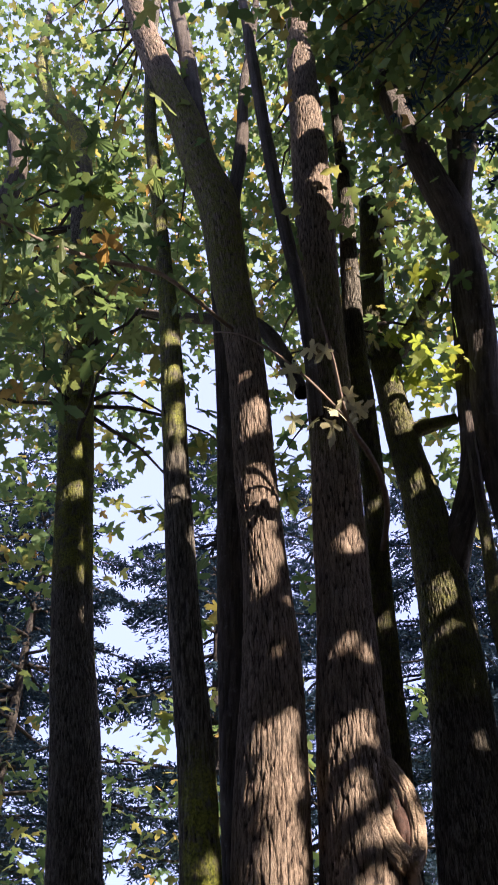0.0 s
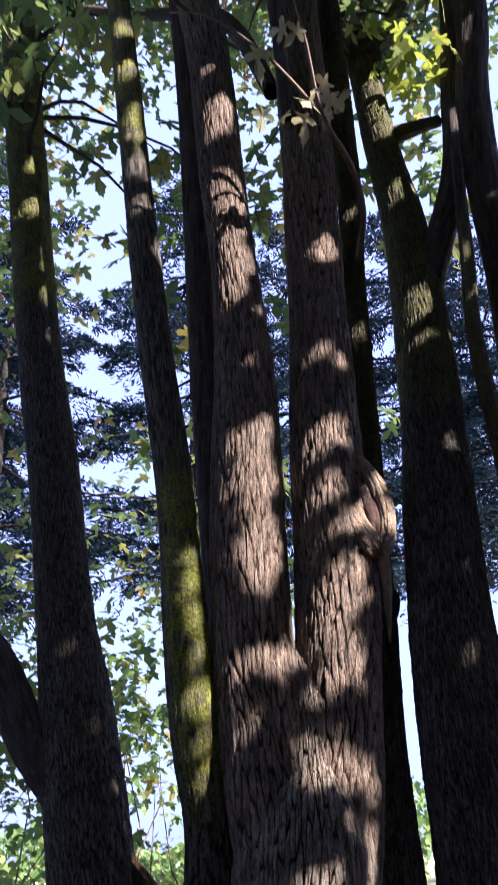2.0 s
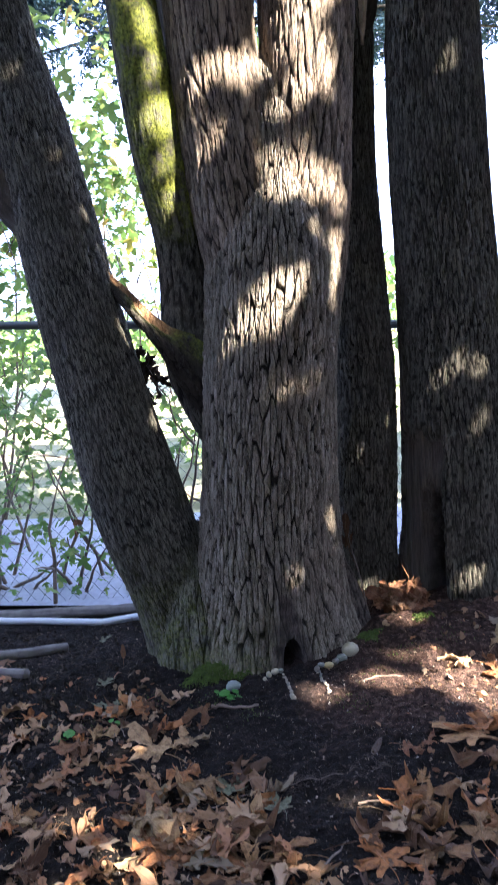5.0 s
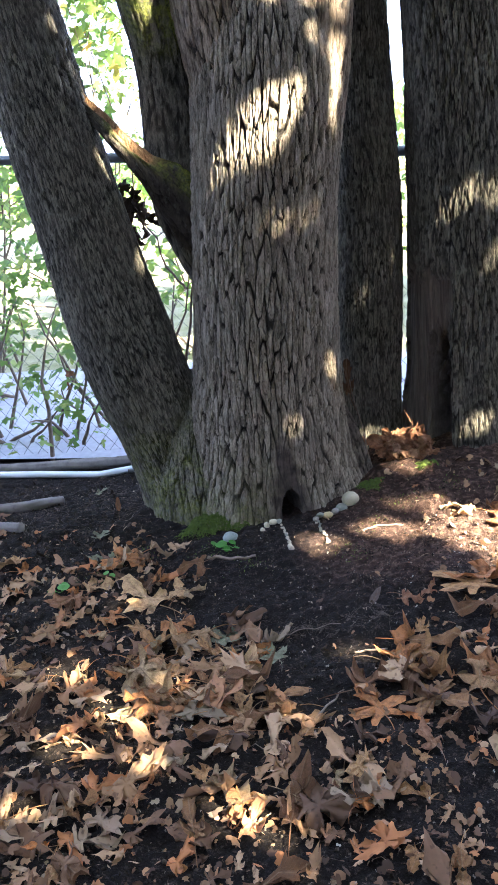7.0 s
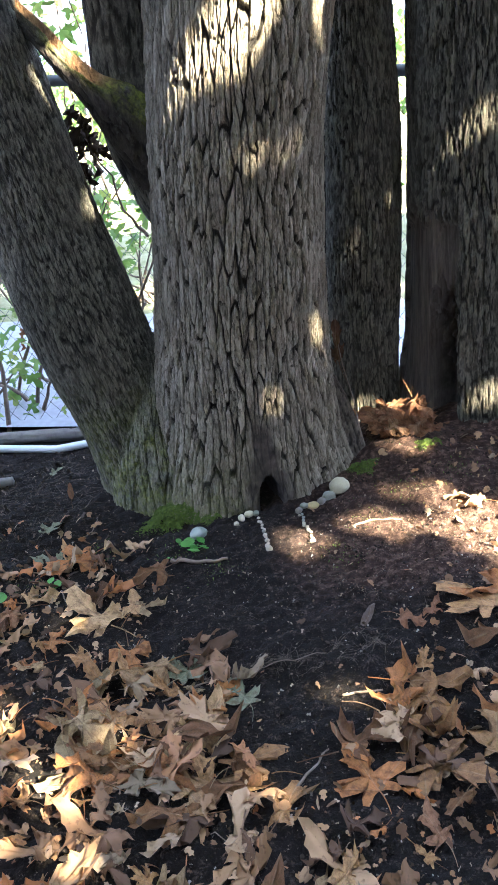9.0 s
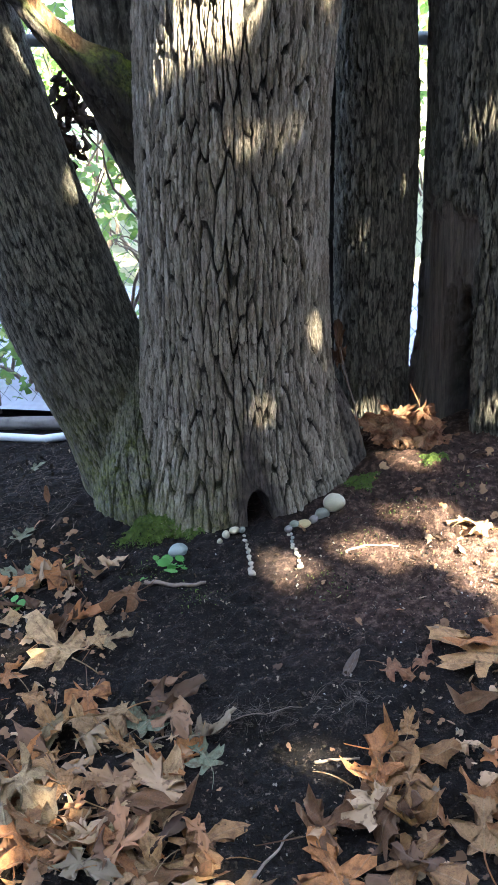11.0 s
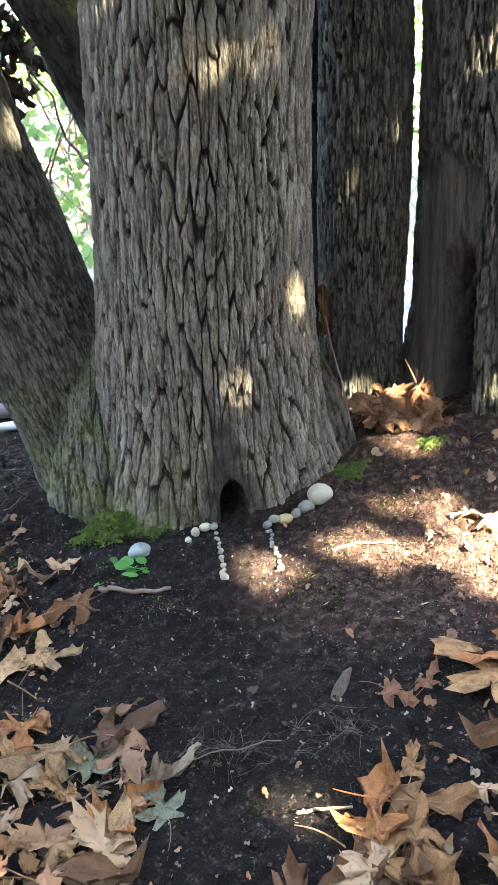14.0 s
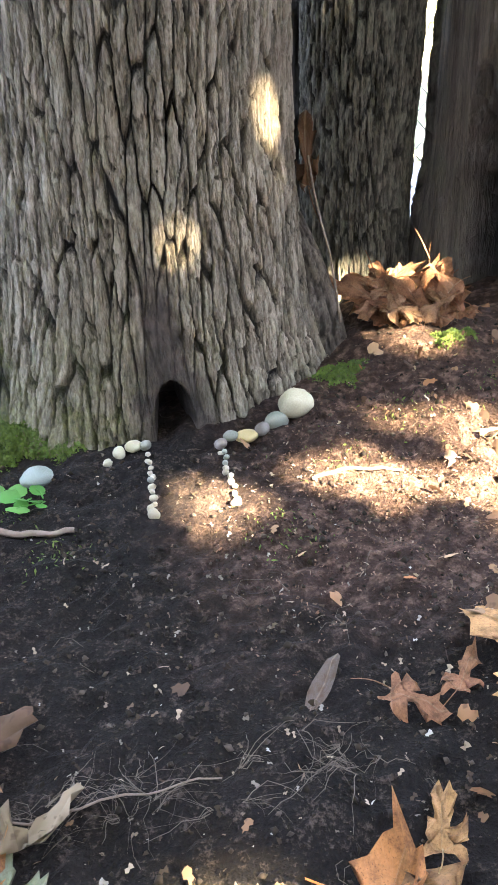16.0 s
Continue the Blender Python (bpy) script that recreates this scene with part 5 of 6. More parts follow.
def block_rear_sky():
    """Leaves added unseen behind the camera to block skylight, with an opening towards the sun."""
    rs = np.random.RandomState(77)
    pts = []
    sun_heading = math.atan2(SUN.x, -SUN.y)
    while len(pts) < 14000:
        a = rs.uniform(-2.5, 2.5)                      # heading from straight behind
        d = rs.uniform(6.5, 12.0)
        top = 8.5
        if abs(a - sun_heading) < 0.62:
            d += 9.0
            top = 9.0
        z = top * rs.rand()
        p = (d * math.sin(a), 1.0 - d * math.cos(a), z)
        if p[1] < 3.0 and not (abs(p[0]) < 2.5 and p[1] > -2):
            pts.append(p)
    pts = np.array(pts)
    ob = leaf_cloud("woods", pts, rs.uniform(0.35, 0.75, len(pts)), REAR_BLOCK, rs, 1.2, [(0.0, 0.0), (0.48, 0.36), (0.0, 1.0)])
    tagged(ob, "unseen dark green leaf wall added to block skylight", "woods", kind="stuff")


block_rear_sky()


# ---- the ground's things ----
STALKS = {}


def fallen_leaf_mesh(name, rs, material, roll, cup, wave, deep=1.0, half=HALF):
    """A dry lobed leaf, length 1 along y: curled round its midrib, with a stalk."""
    outline = np.array(half + [(-x, y) for x, y in half[-2:0:-1]])
    mid = np.array((0.0, 0.27))
    outline = outline * (1 + rs.normal(0, 0.055, outline.shape))
    outline[:, 0] *= deep
    rings = [mid + (outline - mid) * f for f in (0.4, 0.75, 1.0)]
    pts = np.vstack([mid[None]] + rings)
    n = len(outline)
    tris = [(0, 1 + i, 1 + (i + 1) % n) for i in range(n)]
    for r in (0, 1):
        a, b = 1 + r * n, 1 + (r + 1) * n
        for i in range(n):
            j = (i + 1) % n
            tris += [(a + i, b + i, b + j), (a + i, b + j, a + j)]
    x, y = pts[:, 0], pts[:, 1]
    k = roll + 1e-3
    X = np.sin(k * x) / k
    Z = (1 - np.cos(k * x)) / k
    rad = np.hypot(x, y - 0.27)
    Z = Z + cup * rad ** 2 * (0.6 + 0.4 * np.sin(3 * np.arctan2(y - 0.27, x) + rs.rand() * 6)) + wave * np.sin(x * 9 + rs.rand() * 6) * np.sin(y * 8 + rs.rand() * 6) * rad
    tip = np.clip(y - 0.45, 0, None)
    Z = Z + rs.uniform(-0.7, 0.9) * tip ** 2
    Z = Z - 0.02 * np.exp(-(x / 0.02) ** 2)
    Y = y.copy()
    own = np.random.RandomState(int(1000 * abs(roll)) + 3)
    for _ in range(3):                                         # creases where part of the blade folds over
        a, d = own.uniform(0, 6.3), own.uniform(0.08, 0.30)
        q = np.clip(x * math.cos(a) + (y - 0.3) * math.sin(a) - d, 0, None) * min(1.0, wave * 2)
        Z, X, Y = Z + own.uniform(-0.5, 0.45) * q, X - 0.3 * q * math.cos(a), Y - 0.3 * q * math.sin(a)
    Z = 0.58 * Z + own.normal(0, 0.03 * min(1.0, wave * 2), len(Z)) * rad
    verts = np.column_stack([X, Y, Z])
    m = len(verts)
    bend = rs.uniform(-0.25, 0.25)
    stalk, faces = [], []
    t = np.linspace(0, 1, 6)
    for i, f in enumerate(t):
        c = np.array((bend * f * f, -0.55 * f + 0.02, 0.05 * math.sin(f * 3)))
        for g in range(3):
            stalk.append(c + 0.012 * (1 - 0.4 * f) * np.array((math.cos(g * 2.1), 0, math.sin(g * 2.1))))
    for i in range(5):
        for g in range(3):
            a, b = m + i * 3 + g, m + i * 3 + (g + 1) % 3
            faces += [(a, b, b + 3), (a, b + 3, a + 3)]
    blade = fast_mesh(name, verts, np.array(tris), material, True)
    STALKS[blade.name] = fast_mesh("stalk", np.array(stalk), np.array(faces) - m, material)
    return blade


rs = np.random.RandomState(505)
OVAL = [(0.0, 0.0), (0.10, 0.10), (0.17, 0.28), (0.19, 0.45), (0.16, 0.65), (0.10, 0.84), (0.0, 1.0)]
DRY = [fallen_leaf_mesh("dry_leaf", rs, LEAF_DRY, rs.choice((-1, 1)) * rs.uniform(1.0, 3.6), rs.uniform(-0.3, 0.45), rs.uniform(0.35, 0.9), rs.uniform(0.75, 1.05)) for _ in range(12)]
CURLED = [fallen_leaf_mesh("dry_leaf", rs, LEAF_DRY, rs.choice((-1, 1)) * rs.uniform(2.8, 5.5), rs.uniform(-0.1, 0.6), rs.uniform(0.4, 1.0), rs.uniform(0.7, 1.0)) for _ in range(10)]
FLAT = [fallen_leaf_mesh("dry_leaf", rs, LEAF_DRY, rs.uniform(-0.6, 0.6), rs.uniform(-0.15, 0.1), rs.uniform(0.03, 0.1)) for _ in range(4)]
ORANGE = [fallen_leaf_mesh("dry_leaf", rs, LEAF_ORANGE, rs.choice((-1, 1)) * rs.uniform(2.2, 4.5), rs.uniform(-0.3, 0.5), rs.uniform(0.4, 0.8)) for _ in range(5)]
GREYS = [fallen_leaf_mesh("dry_leaf", rs, LEAF_GREY, rs.uniform(0.8, 2.2), rs.uniform(-0.1, 0.2), 0.15) for _ in range(2)]
OVALS = [fallen_leaf_mesh("dry_leaf", rs, LEAF_DRY, rs.uniform(1.0, 4.0), 0.1, 0.15, 1.0, OVAL) for _ in range(3)]
MESH_CO = {}
DRIFT = []


def lay_leaf(me, x, y, size, heading, lean=0.0, side=0.0, lift=0.0, label="", z=None, face=0.0, drift=False):
    """Lays a leaf with its stalk end at (x, y), its tip towards heading, so that its lowest point rests on the soil."""
    m = Matrix.Rotation(radians(face), 4, "X") @ Matrix.Rotation(radians(heading - 90), 4, "Z") @ Matrix.Rotation(radians(lean), 4, "X") @ Matrix.Rotation(radians(side), 4, "Y") @ Matrix.Scale(size, 4)
    if me.name not in MESH_CO:
        co = np.empty(len(me.vertices) * 3, dtype=np.float32)
        me.vertices.foreach_get("co", co)
        MESH_CO[me.name] = co.reshape(-1, 3)
    r = np.array(m.to_3x3())
    world_co = MESH_CO[me.name] @ r.T
    h = ground_z(world_co[:, 0] + x, world_co[:, 1] + y)
    rest = float(np.sort(h - world_co[:, 2])[-max(1, len(world_co) // 12)]) if z is None else z
    m = Matrix.Translation((x, y, rest + lift)) @ m
    if drift:
        DRIFT.append((me, m))
        return None
    ob = new("dry_leaf", me)
    ob.matrix_world = m
    new("stalk", STALKS[me.name]).parent = ob
    return tagged(ob, label or "curled tan dry maple leaf on dark soil", "leaf", group="fallen leaves")


# the larger leaves that lie singly: stalk end, length, heading
SINGLE_RIGHT = [(0.642, 2.524, 0.19, 123), (0.72, 2.62, 0.18, 200), (0.435, 2.555, 0.078, -35), (0.503, 2.545, 0.065, 60), (0.25, 2.17, 0.15, 15), (0.34, 2.26, 0.15, -35), (0.42, 2.25, 0.15, -116), (0.41, 2.32, 0.15, -6), (0.43, 2.29, 0.15, -78), (0.53, 2.12, 0.17, 77), (0.60, 2.14, 0.15, 121), (0.68, 2.43, 0.14, -171), (0.45, 2.37, 0.08, 80), (0.40, 2.13, 0.15, -39), (0.31, 2.07, 0.13, 111)]
SINGLE_LEFT = [(-0.34, 3.0, 0.16, -141), (-0.29, 2.74, 0.14, 71), (-0.18, 2.68, 0.09, 17), (-0.23, 2.64, 0.18, 141), (-0.19, 2.67, 0.10, 85), (-0.01, 2.31, 0.12, 44), (-0.18, 2.55, 0.13, -77), (-0.20, 2.45, 0.15, -144), (-0.08, 2.47, 0.15, -154), (-0.26, 2.31, 0.17, -51), (-0.16, 2.27, 0.17, 129), (-0.03, 2.21, 0.15, 61), (-0.10, 2.23, 0.17, -3), (0.06, 2.15, 0.12, 30), (-0.03, 2.12, 0.15, -2), (-0.22, 2.14, 0.15, 114), (-0.12, 2.16, 0.14, 152), (0.11, 2.13, 0.13, -155), (-0.37, 2.57, 0.10, 80)]
for i, (x, y, size, heading) in enumerate(SINGLE_RIGHT + SINGLE_LEFT):
    me = FLAT[0] if i == 0 else ORANGE[i] if i in (2, 3) else DRY[i % 12] if size <= 0.10 else (DRY + FLAT)[i % 16]
    lay_leaf(me, x, y, size, heading, rs.uniform(-6, 14), rs.uniform(-14, 14), 0.004, "broad tan dry maple leaf lying on soil" if size > 0.15 else "")
WITHERED = fallen_leaf_mesh("dry_leaf", np.random.RandomState(9), LEAF_WITHERED, 6.5, 0.1, 0.3, 0.9, OVAL)
lay_leaf(WITHERED, 0.348, 2.538, 0.08, 62, 4, 0, 0, "narrow grey-brown dry leaf on bare soil")
lay_leaf(GREYS[0], -0.06, 2.43, 0.12, 48, 0, 0, 0.004, "faded grey-green leaf on dark soil")
lay_leaf(GREYS[1], 0.09, 2.33, 0.09, 118, 4, 0, 0.004, "faded grey-green leaf on dark soil")
lay_leaf(GREYS[1], -0.42, 2.98, 0.10, 160, 4, 0, 0.004, "faded grey-green leaf on dark soil")
lay_leaf(GREYS[0], -0.50, 3.16, 0.08, 60, 4, 0, 0.004, "faded grey-green leaf on dark soil")


def smoothstep_down(a, b, v):
    return 1 - smoothstep(b, a, v)


count = 0
while count < 540:
    x, y = rs.uniform(-0.85, 0.95), rs.uniform(1.25, 3.0)
    d = max(float(smoothstep_down(2.62, 2.3, y) * smoothstep_down(0.10, 0.0, x)), 0.5 * float(smoothstep_down(2.42, 2.15, y) * smoothstep(0.24, 0.34, x)), 0.85 * float(smoothstep_down(2.1, 1.85, y)) * (1 - 0.5 * float(smoothstep(0.15, 0.4, x))), 0.20 if x < -0.28 else 0.05 if x < -0.02 else 0.0)
    if rs.rand() > d:
        continue
    pool = DRY[:6] + CURLED + CURLED + ORANGE[:3] + (GREYS if rs.rand() < 0.12 else [])
    lay_leaf(pool[rs.randint(len(pool))], x, y, 0.045 + 0.10 * rs.rand() ** 1.6, rs.uniform(0, 360), rs.uniform(-14, 18), rs.uniform(-26, 26), rs.uniform(0.0, 0.010), drift=count % 3 > 0)
    count += 1

# orange leaves drifted up between the trunks
for i in range(30):
    layer = i // 10
    x, y = rs.uniform(0.53, 0.71 - 0.03 * layer), 3.37 + 0.03 * layer + rs.uniform(-0.04, 0.04)
    lay_leaf(ORANGE[rs.randint(5)], x, y, rs.uniform(0.08, 0.14), rs.uniform(0, 360), rs.uniform(-12, 12), rs.uniform(-20, 20), -0.02 + 0.03 * layer, "orange-brown dry maple leaf drifted against the trunks", face=rs.uniform(20, 55))
CAUGHT = fallen_leaf_mesh("dry_leaf", np.random.RandomState(6), LEAF_DRY, 5.0, 0.4, 0.7, 0.8)
lay_leaf(CAUGHT, 0.425, 3.43, 0.13, 95, 78, 10, 0, "curled dry leaf caught between two trunks", z=0.34)
tagged(sticks("twig", [bent_line(rs, (0.425, 3.405, 0.40), (0.475, 3.34, 0.115), 0.0018, 0.0025, 0.03)], TWIG), "thin dry stalk leaning between two trunks", "twig", group="twigs")
lay_leaf(DRY[3], 0.75, 3.0, 0.12, 150, 10, 10, 0.0)
lay_leaf(DRY[5], 0.83, 2.93, 0.14, 100, 14, -10, 0.0)
lay_leaf(DRY[7], 0.86, 3.08, 0.12, 60, 14, -10, 0.0)


# ---- stones round the small hole ----
def stone_mesh(name, rs, material, flat=0.75, facets=0):
    bm = bmesh.new()
    bmesh.ops.create_icosphere(bm, subdivisions=3, radius=1.0)
    a, b = rs.normal(0, 1, 3), rs.normal(0, 1, 3)
    for v in bm.verts:
        p = np.array(v.co)
        p = p * (1 + 0.09 * math.sin(1.5 * p @ a) + 0.06 * math.sin(2.4 * p @ b + 1) + 0.03 * math.sin(4.5 * p @ (a - b)))
        for q in range(facets):                                # broken faces
            n = np.array((math.cos(q * 2.4), math.sin(q * 2.4), 1.1 * math.cos(q * 1.7)))
            n /= np.linalg.norm(n)
            p = p - max(0.0, p @ n - 0.72) * 0.9 * n
        v.co = (p[0], p[1] * 0.85, p[2] * flat)
    me = bpy.data.meshes.new(name)
    bm.to_mesh(me)
    bm.free()
    for poly in me.polygons:
        poly.use_smooth = True
    me.materials.append(material)
    return me


def put_stone(x, y, r, material, label, group, flat=0.75, turn=0, name="stone", facets=0):
    ob = new(name, stone_mesh(name, rs, material, flat, facets))
    ob.matrix_world = Matrix.Translation((x, y, float(ground_z(x, y)) + r * flat * 0.72)) @ Matrix.Rotation(radians(turn), 4, "Z") @ Matrix.Scale(r, 4)
    return tagged(ob, label, "stone", group=group)


put_stone(0.372, 3.165, 0.030, STONE_CREAM, "large cream beach stone against the trunk", "stones by the hole", 0.85, 20)
put_stone(0.340, 3.140, 0.020, STONE_GREY, "smooth grey-green beach stone by the trunk", "stones by the hole", 0.75, 30)
put_stone(0.315, 3.118, 0.014, STONE_MAUVE, "small mauve-grey beach stone by the trunk", "stones by the hole", 0.8, 60)
put_stone(0.290, 3.110, 0.018, STONE_YELLOW, "small ochre beach stone by the trunk", "stones by the hole", 0.6, 10)
put_stone(0.264, 3.104, 0.012, STONE_GREY, "small grey pebble beside the hole", "stones by the hole", 0.8, 0)
put_stone(0.249, 3.088, 0.012, STONE_MAUVE, "small grey pebble beside the hole", "stones by the hole", 0.7, 40)
put_stone(0.126, 3.098, 0.010, STONE_GREY, "small grey pebble beside the hole", "stones by the hole", 0.8, 40)
put_stone(0.105, 3.100, 0.014, STONE_CREAM, "small cream pebble beside the hole", "stones by the hole", 0.7, 10)
put_stone(0.083, 3.088, 0.012, STONE_CREAM, "small cream pebble beside the hole", "stones by the hole", 0.9, 80)
put_stone(0.069, 3.060, 0.009, STONE_CREAM, "small cream pebble beside the hole", "stones by the hole", 0.6, 80)
put_stone(-0.036, 3.030, 0.026, QUARTZ, "pale blue-grey stone beside green weeds", "stones by the hole", 0.7, 15, facets=3)
for x0, y0, x1, y1 in ((0.133, 3.070, 0.157, 2.912), (0.250, 3.068, 0.275, 2.930)):
    for k in range(13):
        f = k / 12
        r = 0.0048 + 0.0035 * f * rs.rand() + (0.0025 if k == 12 else 0)
        put_stone(x0 + (x1 - x0) * f + rs.normal(0, 0.002), y0 + (y1 - y0) * f, r, (SHELL, SHELL, STONE_GREY)[rs.randint(3)] if k < 8 else SHELL, "tiny pale pebble in a row lining the path", "pebble rows", 0.8, rs.uniform(0, 180), "pebble")


# ---- moss, weeds, twigs and fine litter ----
def moss_patch(x, y, w, d, h, n, label):
    t = rs.rand(n) * 2 * np.pi
    r = np.sqrt(rs.rand(n))
    lobes = 0.75 + 0.22 * np.sin(3 * t + x * 40) + 0.16 * np.sin(7 * t + y * 30)
    r = r * (0.85 + 0.3 * rs.rand(n) ** 2)
    px, py = x + w * r * lobes * np.cos(t), y + d * r * lobes * np.sin(t)
    pts = np.column_stack([px, py, ground_z(px, py) + h * np.clip(1 - r ** 2, 0, 1) * rs.uniform(0.7, 1.0, n)])
    ob = leaf_cloud("moss_patch", pts, rs.uniform(0.004, 0.010, n), MOSS, rs, 1.6, OVAL[::2] + [OVAL[-1]] if len(OVAL) % 2 == 0 else OVAL[::2])
    tagged(ob, label, "moss")


moss_patch(-0.11, 3.15, 0.14, 0.075, 0.05, 9000, "green moss cushion at the trunk's foot")
moss_patch(-0.02, 3.13, 0.07, 0.04, 0.02, 2600, "green moss cushion at the trunk's foot")
moss_patch(0.46, 3.26, 0.06, 0.045, 0.012, 2000, "bright sunlit moss cushion beside the trunk")
moss_patch(0.66, 3.28, 0.05, 0.03, 0.012, 1200, "bright sunlit moss cushion beside the trunk")


ROUND = [(0.0, 0.0), (0.28, 0.08), (0.44, 0.34), (0.42, 0.62), (0.24, 0.88), (0.0, 0.98)]


def weed(x, y, n, size):
    ob = new("weed")
    ob.location = (x, y, float(ground_z(x, y)))
    tagged(ob, "small green weed seedling on the soil", "weed", group="weeds")
    tips = [(x + rs.normal(0, 0.022), y + rs.normal(0, 0.02), float(ground_z(x, y)) + rs.uniform(0.006, 0.018)) for _ in range(n)]
    bpy.context.view_layer.update()
    for tip in tips:
        under(leaf_cloud("leaf", np.array([tip]), [size * rs.uniform(0.7, 1.2)], WEED, rs, 0.3, ROUND), ob)
        under(sticks("stem", [bent_line(rs, (x, y, float(ground_z(x, y)) - 0.003), tip, 0.0015, 0.001, 0.1, 4)], WEED, 4), ob)


for x, y, n, s in ((-0.06, 2.99, 5, 0.035), (-0.02, 2.985, 4, 0.025), (-0.09, 2.98, 3, 0.02), (-0.55, 2.80, 5, 0.03), (-0.42, 2.86, 4, 0.022)):
    weed(x, y, n, s)


def lay_twig(points, r0, r1, label, bend=0.05):
    line = []
    for (x0, y0), (x1, y1) in zip(points, points[1:]):
        for f in np.linspace(0, 1, 7)[:-1]:
            line.append((x0 + (x1 - x0) * f + rs.normal(0, 0.0009), y0 + (y1 - y0) * f + rs.normal(0, 0.0009)))
    line.append(points[-1])
    n = len(line)
    ob = sticks("twig", [[(x, y, float(ground_z(x, y)) + 0.6 * r0 + 0.002, r0 + (r1 - r0) * i / n) for i, (x, y) in enumerate(line)]], TWIG, 7)
    return tagged(ob, label, "twig", group="twigs")


lay_twig([(-0.107, 2.897), (-0.03, 2.89), (0.043, 2.893)], 0.006, 0.004, "short brown stick lying on soil")
lay_twig([(0.387, 2.975), (0.45, 2.985), (0.52, 2.98)], 0.0032, 0.002, "pale sunlit twig lying on soil")
lay_twig([(-0.09, 2.36), (-0.02, 2.40), (0.06, 2.43), (0.19, 2.455), (0.26, 2.47)], 0.002, 0.0008, "thin trailing root across the soil")
lay_twig([(0.17, 2.10), (0.235, 2.19)], 0.003, 0.0015, "thin pale twig lying on soil")
lay_twig([(0.28, 2.33), (0.36, 2.335)], 0.003, 0.002, "thin pale twig lying on soil")
for i in range(24):
    x, y, a, L = rs.uniform(-0.7, 0.9), rs.uniform(1.5, 3.3), rs.uniform(0, 6.3), rs.uniform(0.04, 0.17)
    if not (abs(x - 0.1) < 0.45 and y > 2.6):
        lay_twig([(x, y), (x + 0.5 * L * math.cos(a), y + 0.5 * L * math.sin(a)), (x + L * math.cos(a + 0.2), y + L * math.sin(a + 0.2))], rs.uniform(0.0008, 0.0022), 0.0007, "thin dry twig lying on soil")


def fibres(name, n, box, length, label, material=GRASS_DRY):
    lines = []
    for _ in range(n):
        x, y, a = rs.uniform(*box[0]), rs.uniform(*box[1]), rs.uniform(0, 6.3)
        L = rs.uniform(*length)
        z = float(ground_z(x, y))
        turn = rs.uniform(-2.6, 2.6)
        lines.append([(x + L * f * math.cos(a + turn * f), y + L * f * math.sin(a + turn * f), z + 0.003 + 0.012 * rs.rand() * math.sin(f * 3.1), 0.0003) for f in (0, 0.33, 0.66, 1)])
    tagged(sticks(name, lines, material, 3), label, "fibres", kind="stuff")


def root_tangle():
    """Fine roots that fan out from a few strands lying across the soil."""
    lines = []
    for _ in range(38):
        cx = rs.uniform(-0.02, 0.42)
        cy = 2.41 + 0.16 * cx + rs.normal(0, 0.018)
        way = rs.normal(0.2, 0.5) + (math.pi if rs.rand() < 0.5 else 0)
        for _ in range(rs.randint(3, 9)):
            a, L, turn = way + rs.normal(0, 0.45), rs.uniform(0.015, 0.07), rs.normal(0, 0.6)
            r = rs.choice((0.0002, 0.0003, 0.0006))
            line = []
            for f in np.linspace(0, 1, 6):
                x, y = cx + L * f * math.cos(a + turn * f) + rs.normal(0, 0.0012), cy + L * f * math.sin(a + turn * f) + rs.normal(0, 0.0012)
                line.append((x, y, float(ground_z(x, y)) + 0.002 + 0.012 * math.sin(f * 3.1) * rs.rand(), r * (1 - 0.6 * f)))
            lines.append(line)
    tagged(sticks("root_fibres", lines, GRASS_DRY, 3), "tangle of fine dry root fibres", "fibres", kind="stuff")


root_tangle()
fibres("root_fibres", 120, ((-0.8, 0.95), (1.4, 3.3)), (0.015, 0.05), "scattered dry grass and root fibres")
fibres("root_fibres", 120, ((-0.9, -0.4), (3.2, 3.7)), (0.05, 0.2), "dry stems lying by the fence")


def fine_litter():
    n = 13000
    x, y = rs.uniform(-0.95, 1.1, n), rs.uniform(1.2, 3.95, n)
    keep = ((x - 0.12) / 0.34) ** 2 + ((y - 3.43) / 0.34) ** 2 > 1
    x, y = x[keep], y[keep]
    pts = np.column_stack([x, y, ground_z(x, y) + rs.uniform(0.000, 0.005, len(x))])
    ob = leaf_cloud("leaf_litter", pts, 0.002 + 0.012 * rs.rand(len(x)) ** 2.6, CHIP, rs, 1.1, [(0.0, 0.0), (0.30, 0.10), (0.10, 0.50), (0.24, 0.75), (0.0, 1.0)])
    tagged(ob, "fine brown bark and leaf crumbs on soil", "litter", kind="stuff")
    n = 2400
    x, y = rs.uniform(-0.8, 1.0, n), rs.uniform(1.4, 3.1, n)
    pts = np.column_stack([x, y, ground_z(x, y) + 0.003])
    ob = leaf_cloud("pale_crumbs", pts, 0.002 + 0.008 * rs.rand(n) ** 3, SHELL_BITS, rs, 0.9, [(0.0, 0.0), (0.36, 0.12), (0.15, 0.55), (0.30, 0.80), (0.0, 1.0)])
    tagged(ob, "scattered pale wood chips and shell bits", "litter", kind="stuff")


fine_litter()


